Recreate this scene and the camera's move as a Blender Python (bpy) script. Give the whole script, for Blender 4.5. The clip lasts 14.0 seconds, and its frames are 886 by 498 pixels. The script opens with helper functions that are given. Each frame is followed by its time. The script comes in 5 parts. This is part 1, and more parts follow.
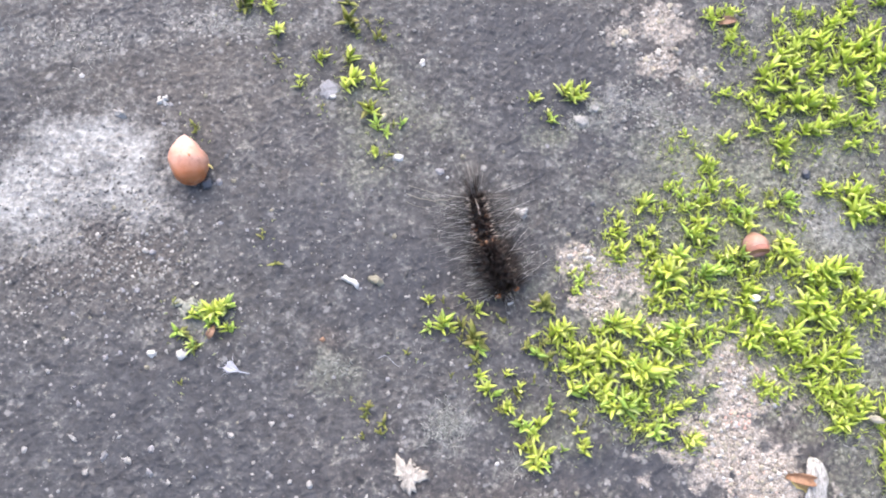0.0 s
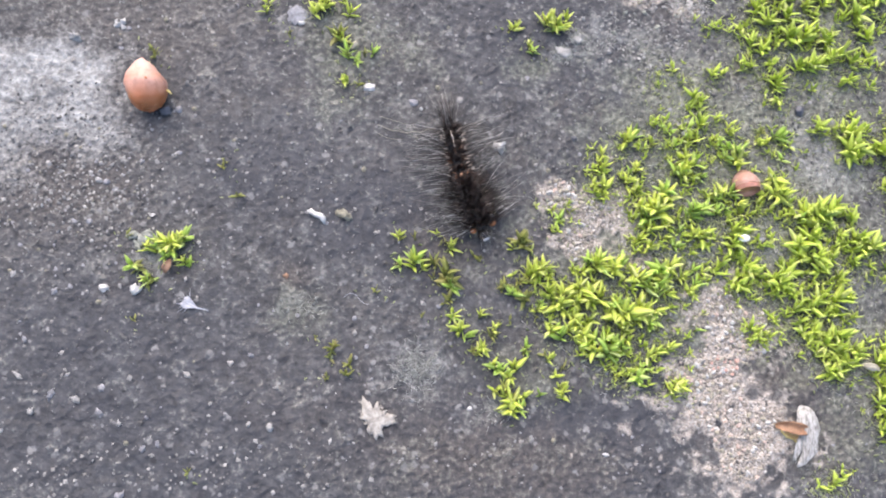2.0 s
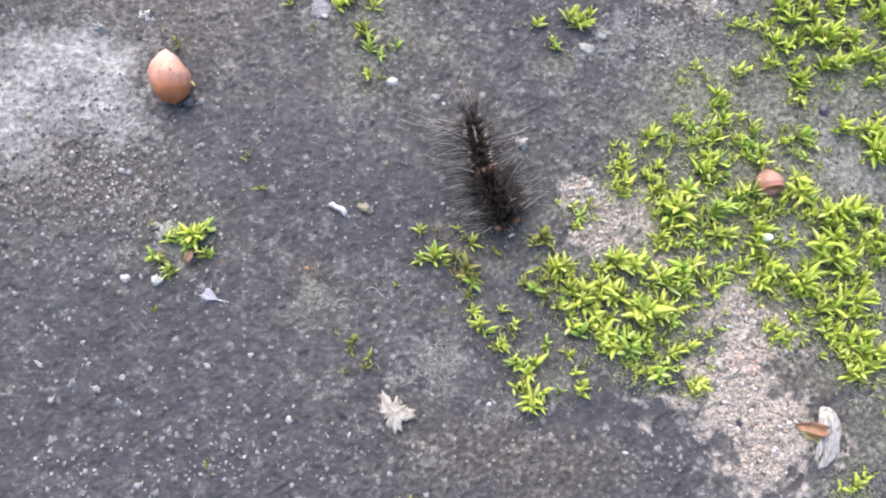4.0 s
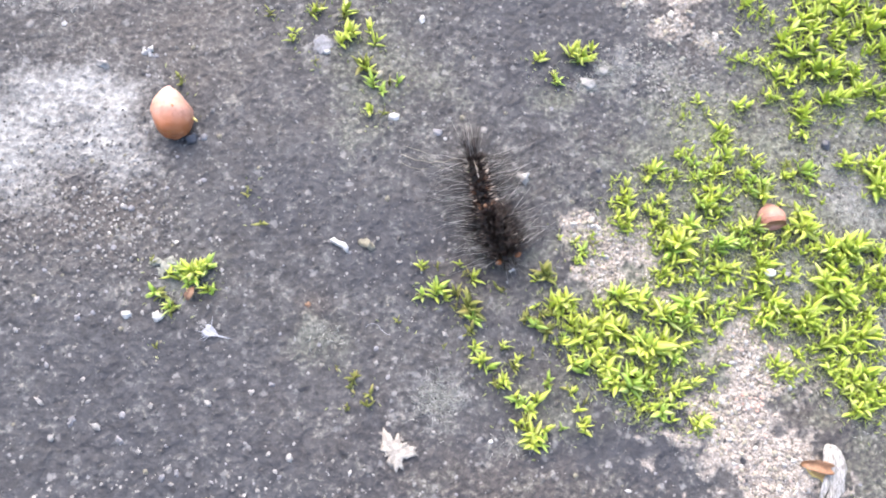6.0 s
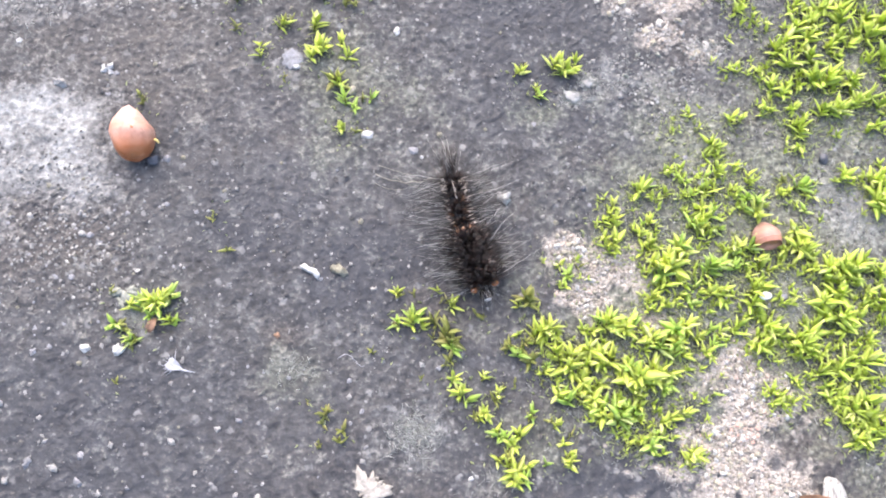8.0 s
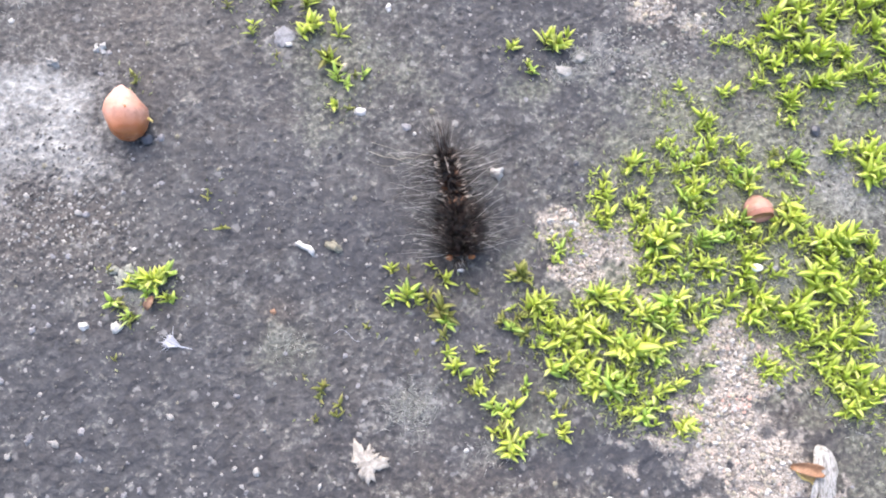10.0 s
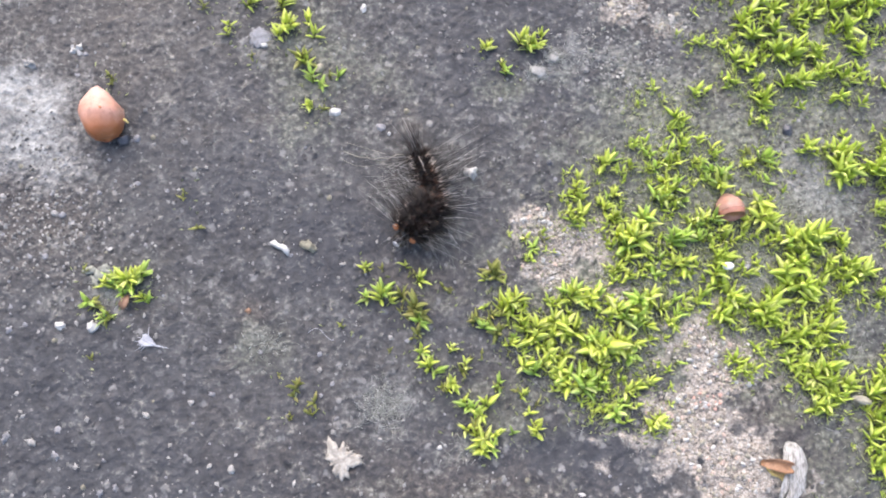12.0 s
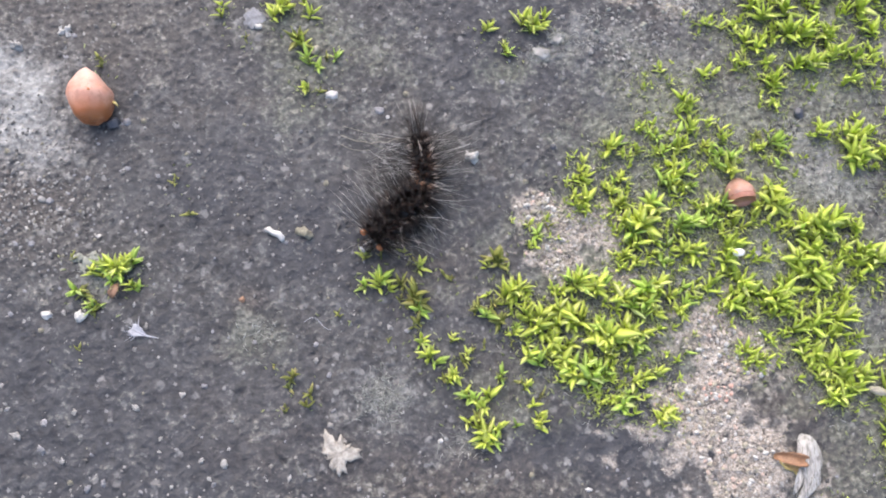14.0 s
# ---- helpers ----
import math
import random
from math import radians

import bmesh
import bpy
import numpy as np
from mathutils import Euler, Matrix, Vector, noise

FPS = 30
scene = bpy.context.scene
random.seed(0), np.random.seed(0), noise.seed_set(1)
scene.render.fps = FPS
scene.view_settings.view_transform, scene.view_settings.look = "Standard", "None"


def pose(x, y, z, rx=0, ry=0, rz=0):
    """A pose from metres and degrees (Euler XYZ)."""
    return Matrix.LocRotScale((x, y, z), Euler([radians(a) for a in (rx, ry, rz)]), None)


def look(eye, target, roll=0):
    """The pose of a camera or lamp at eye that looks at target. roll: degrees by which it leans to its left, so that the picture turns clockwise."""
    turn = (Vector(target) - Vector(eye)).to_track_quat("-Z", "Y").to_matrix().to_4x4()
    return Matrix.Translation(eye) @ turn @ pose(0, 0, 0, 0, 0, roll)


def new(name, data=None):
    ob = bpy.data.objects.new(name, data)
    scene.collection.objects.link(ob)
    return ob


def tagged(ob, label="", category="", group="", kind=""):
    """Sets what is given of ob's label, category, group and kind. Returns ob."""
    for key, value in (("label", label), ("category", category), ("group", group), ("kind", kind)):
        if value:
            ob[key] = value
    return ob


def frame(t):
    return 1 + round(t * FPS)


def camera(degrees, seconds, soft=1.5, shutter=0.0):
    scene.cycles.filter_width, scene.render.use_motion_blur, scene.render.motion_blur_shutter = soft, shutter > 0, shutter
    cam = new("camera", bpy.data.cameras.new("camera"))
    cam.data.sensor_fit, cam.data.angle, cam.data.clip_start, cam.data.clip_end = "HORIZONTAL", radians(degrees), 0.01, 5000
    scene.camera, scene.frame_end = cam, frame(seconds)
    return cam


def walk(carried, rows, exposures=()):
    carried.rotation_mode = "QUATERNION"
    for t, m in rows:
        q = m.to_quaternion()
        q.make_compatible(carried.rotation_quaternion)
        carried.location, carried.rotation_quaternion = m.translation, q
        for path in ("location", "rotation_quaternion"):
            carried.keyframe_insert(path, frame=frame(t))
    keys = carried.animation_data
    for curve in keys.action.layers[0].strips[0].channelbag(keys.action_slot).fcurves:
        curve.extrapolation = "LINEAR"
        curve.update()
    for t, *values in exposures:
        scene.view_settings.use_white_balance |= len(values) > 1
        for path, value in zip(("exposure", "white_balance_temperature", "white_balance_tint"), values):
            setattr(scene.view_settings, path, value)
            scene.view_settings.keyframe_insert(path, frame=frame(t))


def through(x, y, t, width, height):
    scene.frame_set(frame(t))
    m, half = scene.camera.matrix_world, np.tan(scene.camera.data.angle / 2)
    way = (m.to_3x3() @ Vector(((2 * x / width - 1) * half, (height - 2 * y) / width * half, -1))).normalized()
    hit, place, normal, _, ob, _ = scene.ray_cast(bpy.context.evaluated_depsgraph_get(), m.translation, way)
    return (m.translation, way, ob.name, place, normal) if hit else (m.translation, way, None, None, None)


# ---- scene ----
# ---- camera and its path ----
cam = camera(60, 14.0, soft=1.95)
PATH = [
    (0, pose(-0.02023, -0.02957, 0.18532, 10.324, -4.167, -0.084)),
    (0.5, pose(-0.02441, -0.03908, 0.17997, 10.156, -4.012, -0.093)),
    (1, pose(-0.02125, -0.04192, 0.17549, 10.053, -4.014, -0.010)),
    (1.5, pose(-0.02245, -0.04794, 0.17026, 9.904, -4.535, 0.035)),
    (2, pose(-0.01342, -0.04255, 0.17308, 10.221, -4.456, 0.389)),
    (2.5, pose(-0.02495, -0.04556, 0.17131, 10.235, -4.571, 0.512)),
    (2.7, pose(-0.01678, -0.04242, 0.17171, 10.228, -4.650, 0.652)),
    (4.8, pose(-0.01594, -0.04437, 0.17264, 10.182, -3.695, 1.431)),
    (5, pose(-0.01452, -0.03888, 0.17484, 10.401, -3.825, 1.456)),
    (5.5, pose(-0.01693, -0.03462, 0.17472, 10.557, -3.666, 1.371)),
    (6, pose(-0.01619, -0.03923, 0.17275, 11.363, -3.806, 1.295)),
    (6.5, pose(-0.01498, -0.04050, 0.17144, 11.201, -3.562, 1.191)),
    (7, pose(-0.02101, -0.03874, 0.16450, 10.869, -3.506, 1.032)),
    (7.5, pose(-0.02103, -0.03552, 0.16415, 10.456, -3.238, 0.975)),
    (8, pose(-0.01029, -0.03148, 0.16527, 11.244, -3.545, 0.752)),
    (8.2, pose(-0.01009, -0.03537, 0.16409, 10.932, -3.658, 0.573)),
    (10.3, pose(-0.00787, -0.03261, 0.16662, 9.579, -3.177, 0.126)),
    (10.5, pose(-0.00683, -0.03324, 0.16653, 9.411, -3.075, 0.102)),
    (11, pose(-0.00636, -0.03015, 0.16777, 9.387, -3.283, 0.103)),
    (11.5, pose(-0.00199, -0.03315, 0.16714, 9.408, -3.314, 0.021)),
    (12, pose(-0.00309, -0.03235, 0.16841, 9.537, -3.344, 0.025)),
    (12.5, pose(-0.00000, -0.02948, 0.16925, 9.995, -3.425, 0.000)),
    (13, pose(-0.00172, -0.02965, 0.16931, 9.990, -3.325, -0.025)),
    (13.5, pose(-0.00390, -0.03461, 0.16732, 10.074, -3.480, -0.099)),
    (14, pose(-0.00298, -0.03537, 0.16211, 9.942, -3.360, -0.112)),
]

EXPOSURES = [(0, 1.37, 6600, 16), (1, 1.42, 6600, 16), (1.5, 1.44, 6600, 16), (2, 1.12, 6600, 16), (2.7, 1.07, 6600, 16), (4.8, 1.29, 6600, 16), (5.5, 1.47, 6600, 16), (6.5, 1.54, 6600, 16), (7.5, 1.49, 6600, 16), (8.2, 1.54, 6600, 16), (10.3, 1.34, 6600, 16), (11, 1.28, 6600, 15), (12.5, 1.08, 6640, 15), (14, 0.99, 6660, 15)]
walk(cam, PATH, exposures=EXPOSURES)

MM = 0.001

# ---- sky and sun: a bright overcast day ----
SUN_AZIMUTH, SUN_HEIGHT = radians(-18), radians(46)
world = bpy.data.worlds.new("overcast_sky")
scene.world = world
world.use_nodes = True
sky = world.node_tree.nodes.new("ShaderNodeTexSky")
sky.sky_type = "NISHITA"
sky.sun_disc = False
sky.sun_elevation, sky.sun_rotation = SUN_HEIGHT, SUN_AZIMUTH
sky.air_density, sky.dust_density, sky.ozone_density = 1.2, 3.0, 1.0
backlight = world.node_tree.nodes["Background"]
backlight.inputs["Strength"].default_value = 0.15
world.node_tree.links.new(sky.outputs[0], backlight.inputs["Color"])

sun = new("sun", bpy.data.lights.new("sun", "SUN"))
sun.data.energy, sun.data.angle, sun.data.color = 1.5, radians(78), (1.0, 0.97, 0.94)
way_to_sun = Vector((math.sin(SUN_AZIMUTH) * math.cos(SUN_HEIGHT), math.cos(SUN_AZIMUTH) * math.cos(SUN_HEIGHT), math.sin(SUN_HEIGHT)))
sun.matrix_world = look(way_to_sun * 5, (0, 0, 0))


# ---- materials ----
class Nodes:
    """A short way to write a node material."""

    def __init__(self, name):
        self.mat = bpy.data.materials.new(name)
        self.mat.use_nodes = True
        self.tree = self.mat.node_tree
        self.bsdf = self.tree.nodes["Principled BSDF"]
        self.out = self.tree.nodes["Material Output"]

    def add(self, kind, **values):
        node = self.tree.nodes.new(kind)
        for key, value in values.items():
            node.inputs[key.replace("_", " ")].default_value = value
        return node

    def link(self, a, b):
        self.tree.links.new(a, b)

    def place(self):
        return self.add("ShaderNodeTexCoord").outputs["Object"]

    def noise(self, scale, detail=4.0, rough=0.6, at=None):
        node = self.add("ShaderNodeTexNoise", Scale=scale, Detail=detail, Roughness=rough)
        self.link(at or self.place(), node.inputs["Vector"])
        return node.outputs["Fac"]

    def ramp(self, value, *stops):
        node = self.add("ShaderNodeValToRGB")
        band = node.color_ramp
        while len(band.elements) < len(stops):
            band.elements.new(0.5)
        for element, (at, colour) in zip(band.elements, stops):
            element.position = at
            element.color = (*colour, 1) if isinstance(colour, tuple) else (colour, colour, colour, 1)
        self.link(value, node.inputs["Fac"])
        return node.outputs["Color"]

    def math(self, how, a, b):
        node = self.add("ShaderNodeMath")
        node.operation = how
        for socket, value in zip(node.inputs, (a, b)):
            if isinstance(value, (int, float)):
                socket.default_value = value
            else:
                self.link(value, socket)
        return node.outputs[0]

    def mix(self, fac, a, b):
        node = self.add("ShaderNodeMix")
        node.data_type = "RGBA"
        for socket, value in ((node.inputs[0], fac), (node.inputs[6], a), (node.inputs[7], b)):
            if isinstance(value, (int, float)):
                socket.default_value = value
            elif isinstance(value, tuple):
                socket.default_value = (*value, 1)
            else:
                self.link(value, socket)
        return node.outputs[2]

    def bump(self, height, strength, distance):
        node = self.add("ShaderNodeBump", Strength=strength, Distance=distance)
        self.link(height, node.inputs["Height"])
        self.link(node.outputs[0], self.bsdf.inputs["Normal"])

    def colour(self, value):
        if isinstance(value, tuple):
            self.bsdf.inputs["Base Color"].default_value = (*value, 1)
        else:
            self.link(value, self.bsdf.inputs["Base Color"])

    def rough(self, value, gloss=0.5):
        self.bsdf.inputs["Roughness"].default_value = value
        self.bsdf.inputs["Specular IOR Level"].default_value = gloss
        return self


def concrete_material():
    n = Nodes("weathered_concrete")
    at = n.place()
    patchy, blotch, smudge = n.noise(38, 4, 0.6, at), n.noise(150, 5, 0.62, at), n.noise(360, 4, 0.6, at)
    grain, fine, wash = n.noise(820, 4, 0.62, at), n.noise(2200, 3, 0.65, at), n.noise(15, 3, 0.5, at)
    base = n.ramp(blotch, (0.32, (0.037, 0.036, 0.038)), (0.5, (0.067, 0.067, 0.068)), (0.68, (0.130, 0.129, 0.128)))
    base = n.mix(n.ramp(wash, (0.46, 0.0), (0.66, 0.4)), base, (0.082, 0.077, 0.072))
    cool, warm = n.noise(26.3, 3, 0.55, at), n.noise(64.7, 4, 0.6, at)
    base = n.mix(n.ramp(cool, (0.48, 0.0), (0.64, 0.45)), base, (0.070, 0.074, 0.086))
    base = n.mix(n.ramp(warm, (0.52, 0.0), (0.68, 0.45)), base, (0.100, 0.088, 0.078))
    base = n.mix(n.ramp(patchy, (0.52, 0.0), (0.70, 0.4)), base, (0.140, 0.138, 0.134))
    base = n.mix(n.ramp(patchy, (0.33, 0.45), (0.46, 0.0)), base, (0.042, 0.042, 0.046))
    base = n.mix(n.ramp(smudge, (0.52, 0.0), (0.68, 0.5)), base, (0.165, 0.162, 0.159))
    base = n.mix(n.ramp(smudge, (0.34, 0.55), (0.48, 0.0)), base, (0.034, 0.034, 0.037))
    base = n.mix(n.ramp(grain, (0.52, 0.0), (0.68, 0.48)), base, (0.205, 0.200, 0.197))
    # grain lows darkened: shade of the small pits put into the colour
    base = n.mix(n.ramp(grain, (0.32, 0.62), (0.45, 0.0)), base, (0.026, 0.025, 0.027))
    base = n.mix(n.ramp(fine, (0.34, 0.25), (0.46, 0.0)), base, (0.040, 0.039, 0.042))

    def flecks(scale, share, reach, colour, below):
        """Scattered chips of the stone in the mix, the dark ones also painted pit shade: a share of the cells of a
        broken-edged mosaic.
        """
        shaken = n.add("ShaderNodeVectorMath")
        shaken.operation = "MULTIPLY_ADD"
        wander = n.add("ShaderNodeTexNoise", Scale=scale * 1.7, Detail=2.0)
        n.link(at, wander.inputs["Vector"])
        n.link(wander.outputs["Color"], shaken.inputs[0])
        shaken.inputs[1].default_value = (0.9 / scale, 0.9 / scale, 0.9 / scale)
        n.link(at, shaken.inputs[2])
        cells = n.add("ShaderNodeTexVoronoi", Scale=scale)
        n.link(shaken.outputs[0], cells.inputs["Vector"])
        pick = n.add("ShaderNodeSeparateColor")
        n.link(cells.outputs["Color"], pick.inputs[0])
        chosen = n.math("GREATER_THAN", pick.outputs[0], 1 - share)
        body = n.ramp(cells.outputs["Distance"], (reach * 0.55, 1.0), (reach, 0.0))
        return n.mix(n.math("MULTIPLY", n.math("MULTIPLY", chosen, body), n.math("ADD", 0.25, n.math("MULTIPLY", pick.outputs[1], 0.6))), below, colour)

    def mask(name, sharp, weight):
        node = n.add("ShaderNodeAttribute")
        node.attribute_name = name
        broken = n.math("ADD", node.outputs["Fac"], n.math("MULTIPLY", n.math("SUBTRACT", blotch, 0.5), weight))
        broken = n.math("ADD", broken, n.math("MULTIPLY", n.math("SUBTRACT", grain, 0.5), weight))
        return n.ramp(broken, (0.5 - sharp, 0.0), (0.5 + sharp, 1.0))

    damp = n.ramp(n.mix(0.5, blotch, smudge), (0.34, (0.026, 0.027, 0.034)), (0.66, (0.075, 0.078, 0.088)))
    base = n.mix(n.math("MULTIPLY", mask("damp", 0.4, 0.7), 0.8), base, damp)
    brown = n.ramp(grain, (0.35, (0.034, 0.028, 0.024)), (0.62, (0.145, 0.125, 0.110)))
    base = n.mix(n.math("MULTIPLY", mask("brown", 0.35, 0.9), 0.6), base, brown)
    base = flecks(420, 0.11, 0.46, (0.25, 0.247, 0.242), base)
    base = flecks(900, 0.06, 0.45, (0.30, 0.295, 0.29), base)
    # dark grains, and shade in tiny pits painted as flecks
    base = flecks(560, 0.07, 0.42, (0.024, 0.024, 0.026), base)
    algae = n.ramp(grain, (0.35, (0.095, 0.101, 0.068)), (0.65, (0.31, 0.325, 0.235)))
    base = n.mix(n.math("MULTIPLY", mask("algae", 0.4, 1.0), 0.68), base, algae)
    bloom = n.ramp(n.mix(0.5, smudge, grain), (0.34, (0.17, 0.172, 0.168)), (0.50, (0.325, 0.328, 0.318)), (0.64, (0.48, 0.482, 0.468)))
    base = n.mix(n.math("MULTIPLY", mask("bloom", 0.44, 0.8), 0.94), base, bloom)
    sand = n.ramp(fine, (0.34, (0.24, 0.205, 0.175)), (0.5, (0.44, 0.390, 0.338)), (0.66, (0.61, 0.565, 0.505)))
    base = n.mix(n.math("MULTIPLY", mask("sand", 0.30, 1.0), 0.9), base, sand)
    n.colour(base)
    height = n.math("ADD", n.math("MULTIPLY", grain, 0.8), n.math("MULTIPLY", fine, 0.35))
    n.bump(height, 0.7, 0.0010)
    n.link(n.ramp(blotch, (0.3, 0.55), (0.7, 0.9)), n.bsdf.inputs["Roughness"])
    n.bsdf.inputs["Specular IOR Level"].default_value = 0.4
    return n.mat


def grain_material(name, dark, mid, pale):
    n = Nodes(name)
    node = n.add("ShaderNodeNewGeometry")
    n.colour(n.mix(n.ramp(n.noise(1500), (0.35, 0.0), (0.7, 0.5)), n.ramp(node.outputs["Random Per Island"], (0.0, dark), (0.5, mid), (0.84, tuple(0.62 * v for v in pale)), (1.0, pale)), (0.10, 0.09, 0.085)))
    n.bump(n.noise(3000), 0.5, 0.0003)
    return n.rough(0.6, 0.5).mat


def stone_material(name, low, high, rough=0.6, scale=420, gloss=0.5):
    n = Nodes(name)
    at = n.place()
    coarse, fine = n.noise(scale, 4, 0.6, at), n.noise(scale * 6, 3, 0.6, at)
    colour = n.ramp(coarse, (0.3, low), (0.7, high))
    n.colour(n.mix(n.ramp(fine, (0.3, 0.45), (0.5, 0.0)), colour, tuple(0.4 * v for v in low)))
    n.bump(n.math("ADD", coarse, n.math("MULTIPLY", fine, 0.4)), 0.6, 0.0003)
    return n.rough(rough, gloss).mat


def streaked_material(name, low, high, rough):
    """A dry papery skin with fine streaks along its length."""
    n = Nodes(name)
    longways = n.add("ShaderNodeMapping", Scale=(1.0, 0.16, 1.0))
    n.link(n.place(), longways.inputs["Vector"])
    streak, blot = n.noise(2600, 4, 0.6, longways.outputs[0]), n.noise(500, 3, 0.6)
    n.colour(n.mix(n.ramp(blot, (0.35, 0.4), (0.6, 0.0)), n.ramp(streak, (0.34, low), (0.52, tuple(0.82 * v for v in high)), (0.66, high)), low))
    n.bump(streak, 0.5, 0.0003)
    return n.rough(rough, 0.5).mat


def leaf_material(name, low, high, yellow, through=0.44, joined=False):
    """Moss leaf: waxy, lets light through; green at the foot, yellower at the tip; each leaf has its own tint."""
    n = Nodes(name)
    chance = n.add("ShaderNodeNewGeometry").outputs["Random Per Island"] if joined else n.add("ShaderNodeObjectInfo").outputs["Random"]
    along = n.add("ShaderNodeAttribute")
    along.attribute_name = "along"
    tint = n.ramp(chance, (0.0, low), (0.32, high), (0.80, high), (1.0, yellow))
    tint = n.mix(n.ramp(along.outputs["Fac"], (0.0, 0.12), (0.4, 0.0)), tint, tuple(0.6 * v for v in low))
    tint = n.mix(n.ramp(along.outputs["Fac"], (0.6, 0.0), (1.0, 0.4)), tint, yellow)
    streak = n.ramp(n.noise(1600 if joined else 2.6, 3, 0.6, n.place()), (0.36, 0.0), (0.75, 0.22))
    tint = n.mix(streak, tint, tuple(0.5 * v for v in low))
    n.colour(tint)
    n.rough(0.45, 0.45)
    veil = n.add("ShaderNodeBsdfTranslucent")
    n.link(tint, veil.inputs["Color"])
    both = n.add("ShaderNodeMixShader")
    both.inputs[0].default_value = through
    n.link(n.bsdf.outputs[0], both.inputs[1])
    n.link(veil.outputs[0], both.inputs[2])
    n.link(both.outputs[0], n.out.inputs["Surface"])
    return n.mat


def thread_material(name, low, high, pale):
    n = Nodes(name)
    geo = n.add("ShaderNodeNewGeometry")
    n.colour(n.ramp(geo.outputs["Random Per Island"], (0.0, low), (0.6, high), (1.0, pale)))
    return n.rough(0.5, 0.4).mat


def hair_material(name, dark, pale, rough=0.4, mid=None):
    n = Nodes(name)
    geo = n.add("ShaderNodeNewGeometry")
    stops = [(0.0, dark), (1.0, pale)] if mid is None else [(0.0, dark), (0.52, mid), (1.0, pale)]
    n.colour(n.ramp(geo.outputs["Random Per Island"], *stops))
    return n.rough(rough, 0.5).mat


def seed_material(name, low, high, stain, blunt=None):
    n = Nodes(name)
    at = n.place()
    soft, fine = n.noise(260, 4, 0.55, at), n.noise(1700, 3, 0.6, at)
    colour = n.ramp(soft, (0.3, low), (0.68, high))
    colour = n.mix(n.ramp(fine, (0.56, 0.0), (0.75, 0.55)), colour, stain)
    colour = n.mix(n.ramp(n.noise(90, 3, 0.5, at), (0.5, 0.0), (0.75, 0.25)), colour, (0.66, 0.42, 0.33))
    colour = n.mix(n.ramp(n.noise(520, 4, 0.6, at), (0.46, 0.0), (0.62, 0.5)), colour, tuple(0.62 * v for v in low))
    if blunt:
        # the skin is browner at the blunt end, with this lower side's shade painted in
        split = n.add("ShaderNodeSeparateXYZ")
        n.link(at, split.inputs[0])
        end = n.math("ADD", n.math("MULTIPLY", split.outputs["Y"], -180.0), n.math("MULTIPLY", soft, 0.5))
        colour = n.mix(n.ramp(end, (0.35, 0.0), (1.10, 0.92)), colour, blunt)
        # paler towards the tip: the highlight there is put into the skin colour
        colour = n.mix(n.ramp(n.math("ADD", end, 1.0), (0.25, 0.6), (1.0, 0.0)), colour, (0.68, 0.46, 0.40))
    n.colour(colour)
    n.bump(n.math("ADD", soft, n.math("MULTIPLY", fine, 0.25)), 0.35, 0.0004)
    n.bsdf.inputs["Subsurface Weight"].default_value = 0.12
    n.bsdf.inputs["Subsurface Radius"].default_value = (0.0012, 0.0005, 0.0003)
    return n.rough(0.42, 0.5).mat


CONCRETE = concrete_material()
GRAINS = grain_material("pale_grains", (0.042, 0.042, 0.044), (0.088, 0.088, 0.088), (0.38, 0.375, 0.36))
CRUMBS = grain_material("pale_crumbs", (0.15, 0.147, 0.138), (0.27, 0.266, 0.25), (0.48, 0.47, 0.44))
SAND_GRAINS = grain_material("sand_grains", (0.18, 0.155, 0.13), (0.42, 0.375, 0.32), (0.70, 0.66, 0.60))
WHITE_STONE = stone_material("white_stone", (0.36, 0.355, 0.34), (0.72, 0.71, 0.685))
PETAL = stone_material("white_petal", (0.66, 0.66, 0.62), (0.82, 0.82, 0.79), 0.5)
CREAM_STONE = stone_material("cream_stone", (0.25, 0.23, 0.17), (0.52, 0.48, 0.39))
BARK = stone_material("bark_crumb", (0.13, 0.125, 0.09), (0.34, 0.32, 0.25), 0.8, 900)
SAND_PINK = stone_material("pink_sand", (0.44, 0.33, 0.27), (0.62, 0.50, 0.43))
SALMON = stone_material("salmon_grain", (0.50, 0.28, 0.22), (0.66, 0.44, 0.37))
PALE_GRIT = stone_material("pale_grit", (0.20, 0.197, 0.19), (0.44, 0.435, 0.42))
GREY_STONE = stone_material("grey_stone", (0.17, 0.17, 0.18), (0.34, 0.34, 0.36))
DARK_STONE = stone_material("dark_stone", (0.035, 0.038, 0.050), (0.10, 0.108, 0.130), 0.35)
LICHEN = stone_material("pale_lichen", (0.16, 0.163, 0.174), (0.33, 0.335, 0.36), 0.85, 700, 0.2)
LICHEN_PALE = stone_material("whitish_lichen", (0.20, 0.21, 0.18), (0.40, 0.41, 0.36), 0.85, 800, 0.2)
SEED_SKIN = seed_material("orange_seed_skin", (0.46, 0.21, 0.14), (0.63, 0.385, 0.305), (0.30, 0.11, 0.065), (0.36, 0.115, 0.032))
SEED_SKIN_PINK = seed_material("pink_seed_skin", (0.34, 0.17, 0.125), (0.48, 0.295, 0.24), (0.24, 0.11, 0.08))
SEED_BASE = seed_material("brown_seed_base", (0.30, 0.085, 0.02), (0.42, 0.14, 0.035), (0.16, 0.05, 0.02))
BRICK_SKIN = seed_material("brick_seed_base", (0.34, 0.145, 0.10), (0.45, 0.22, 0.16), (0.22, 0.09, 0.06))
STALK = stone_material("straw_stalk", (0.55, 0.42, 0.12), (0.72, 0.60, 0.26), 0.5)
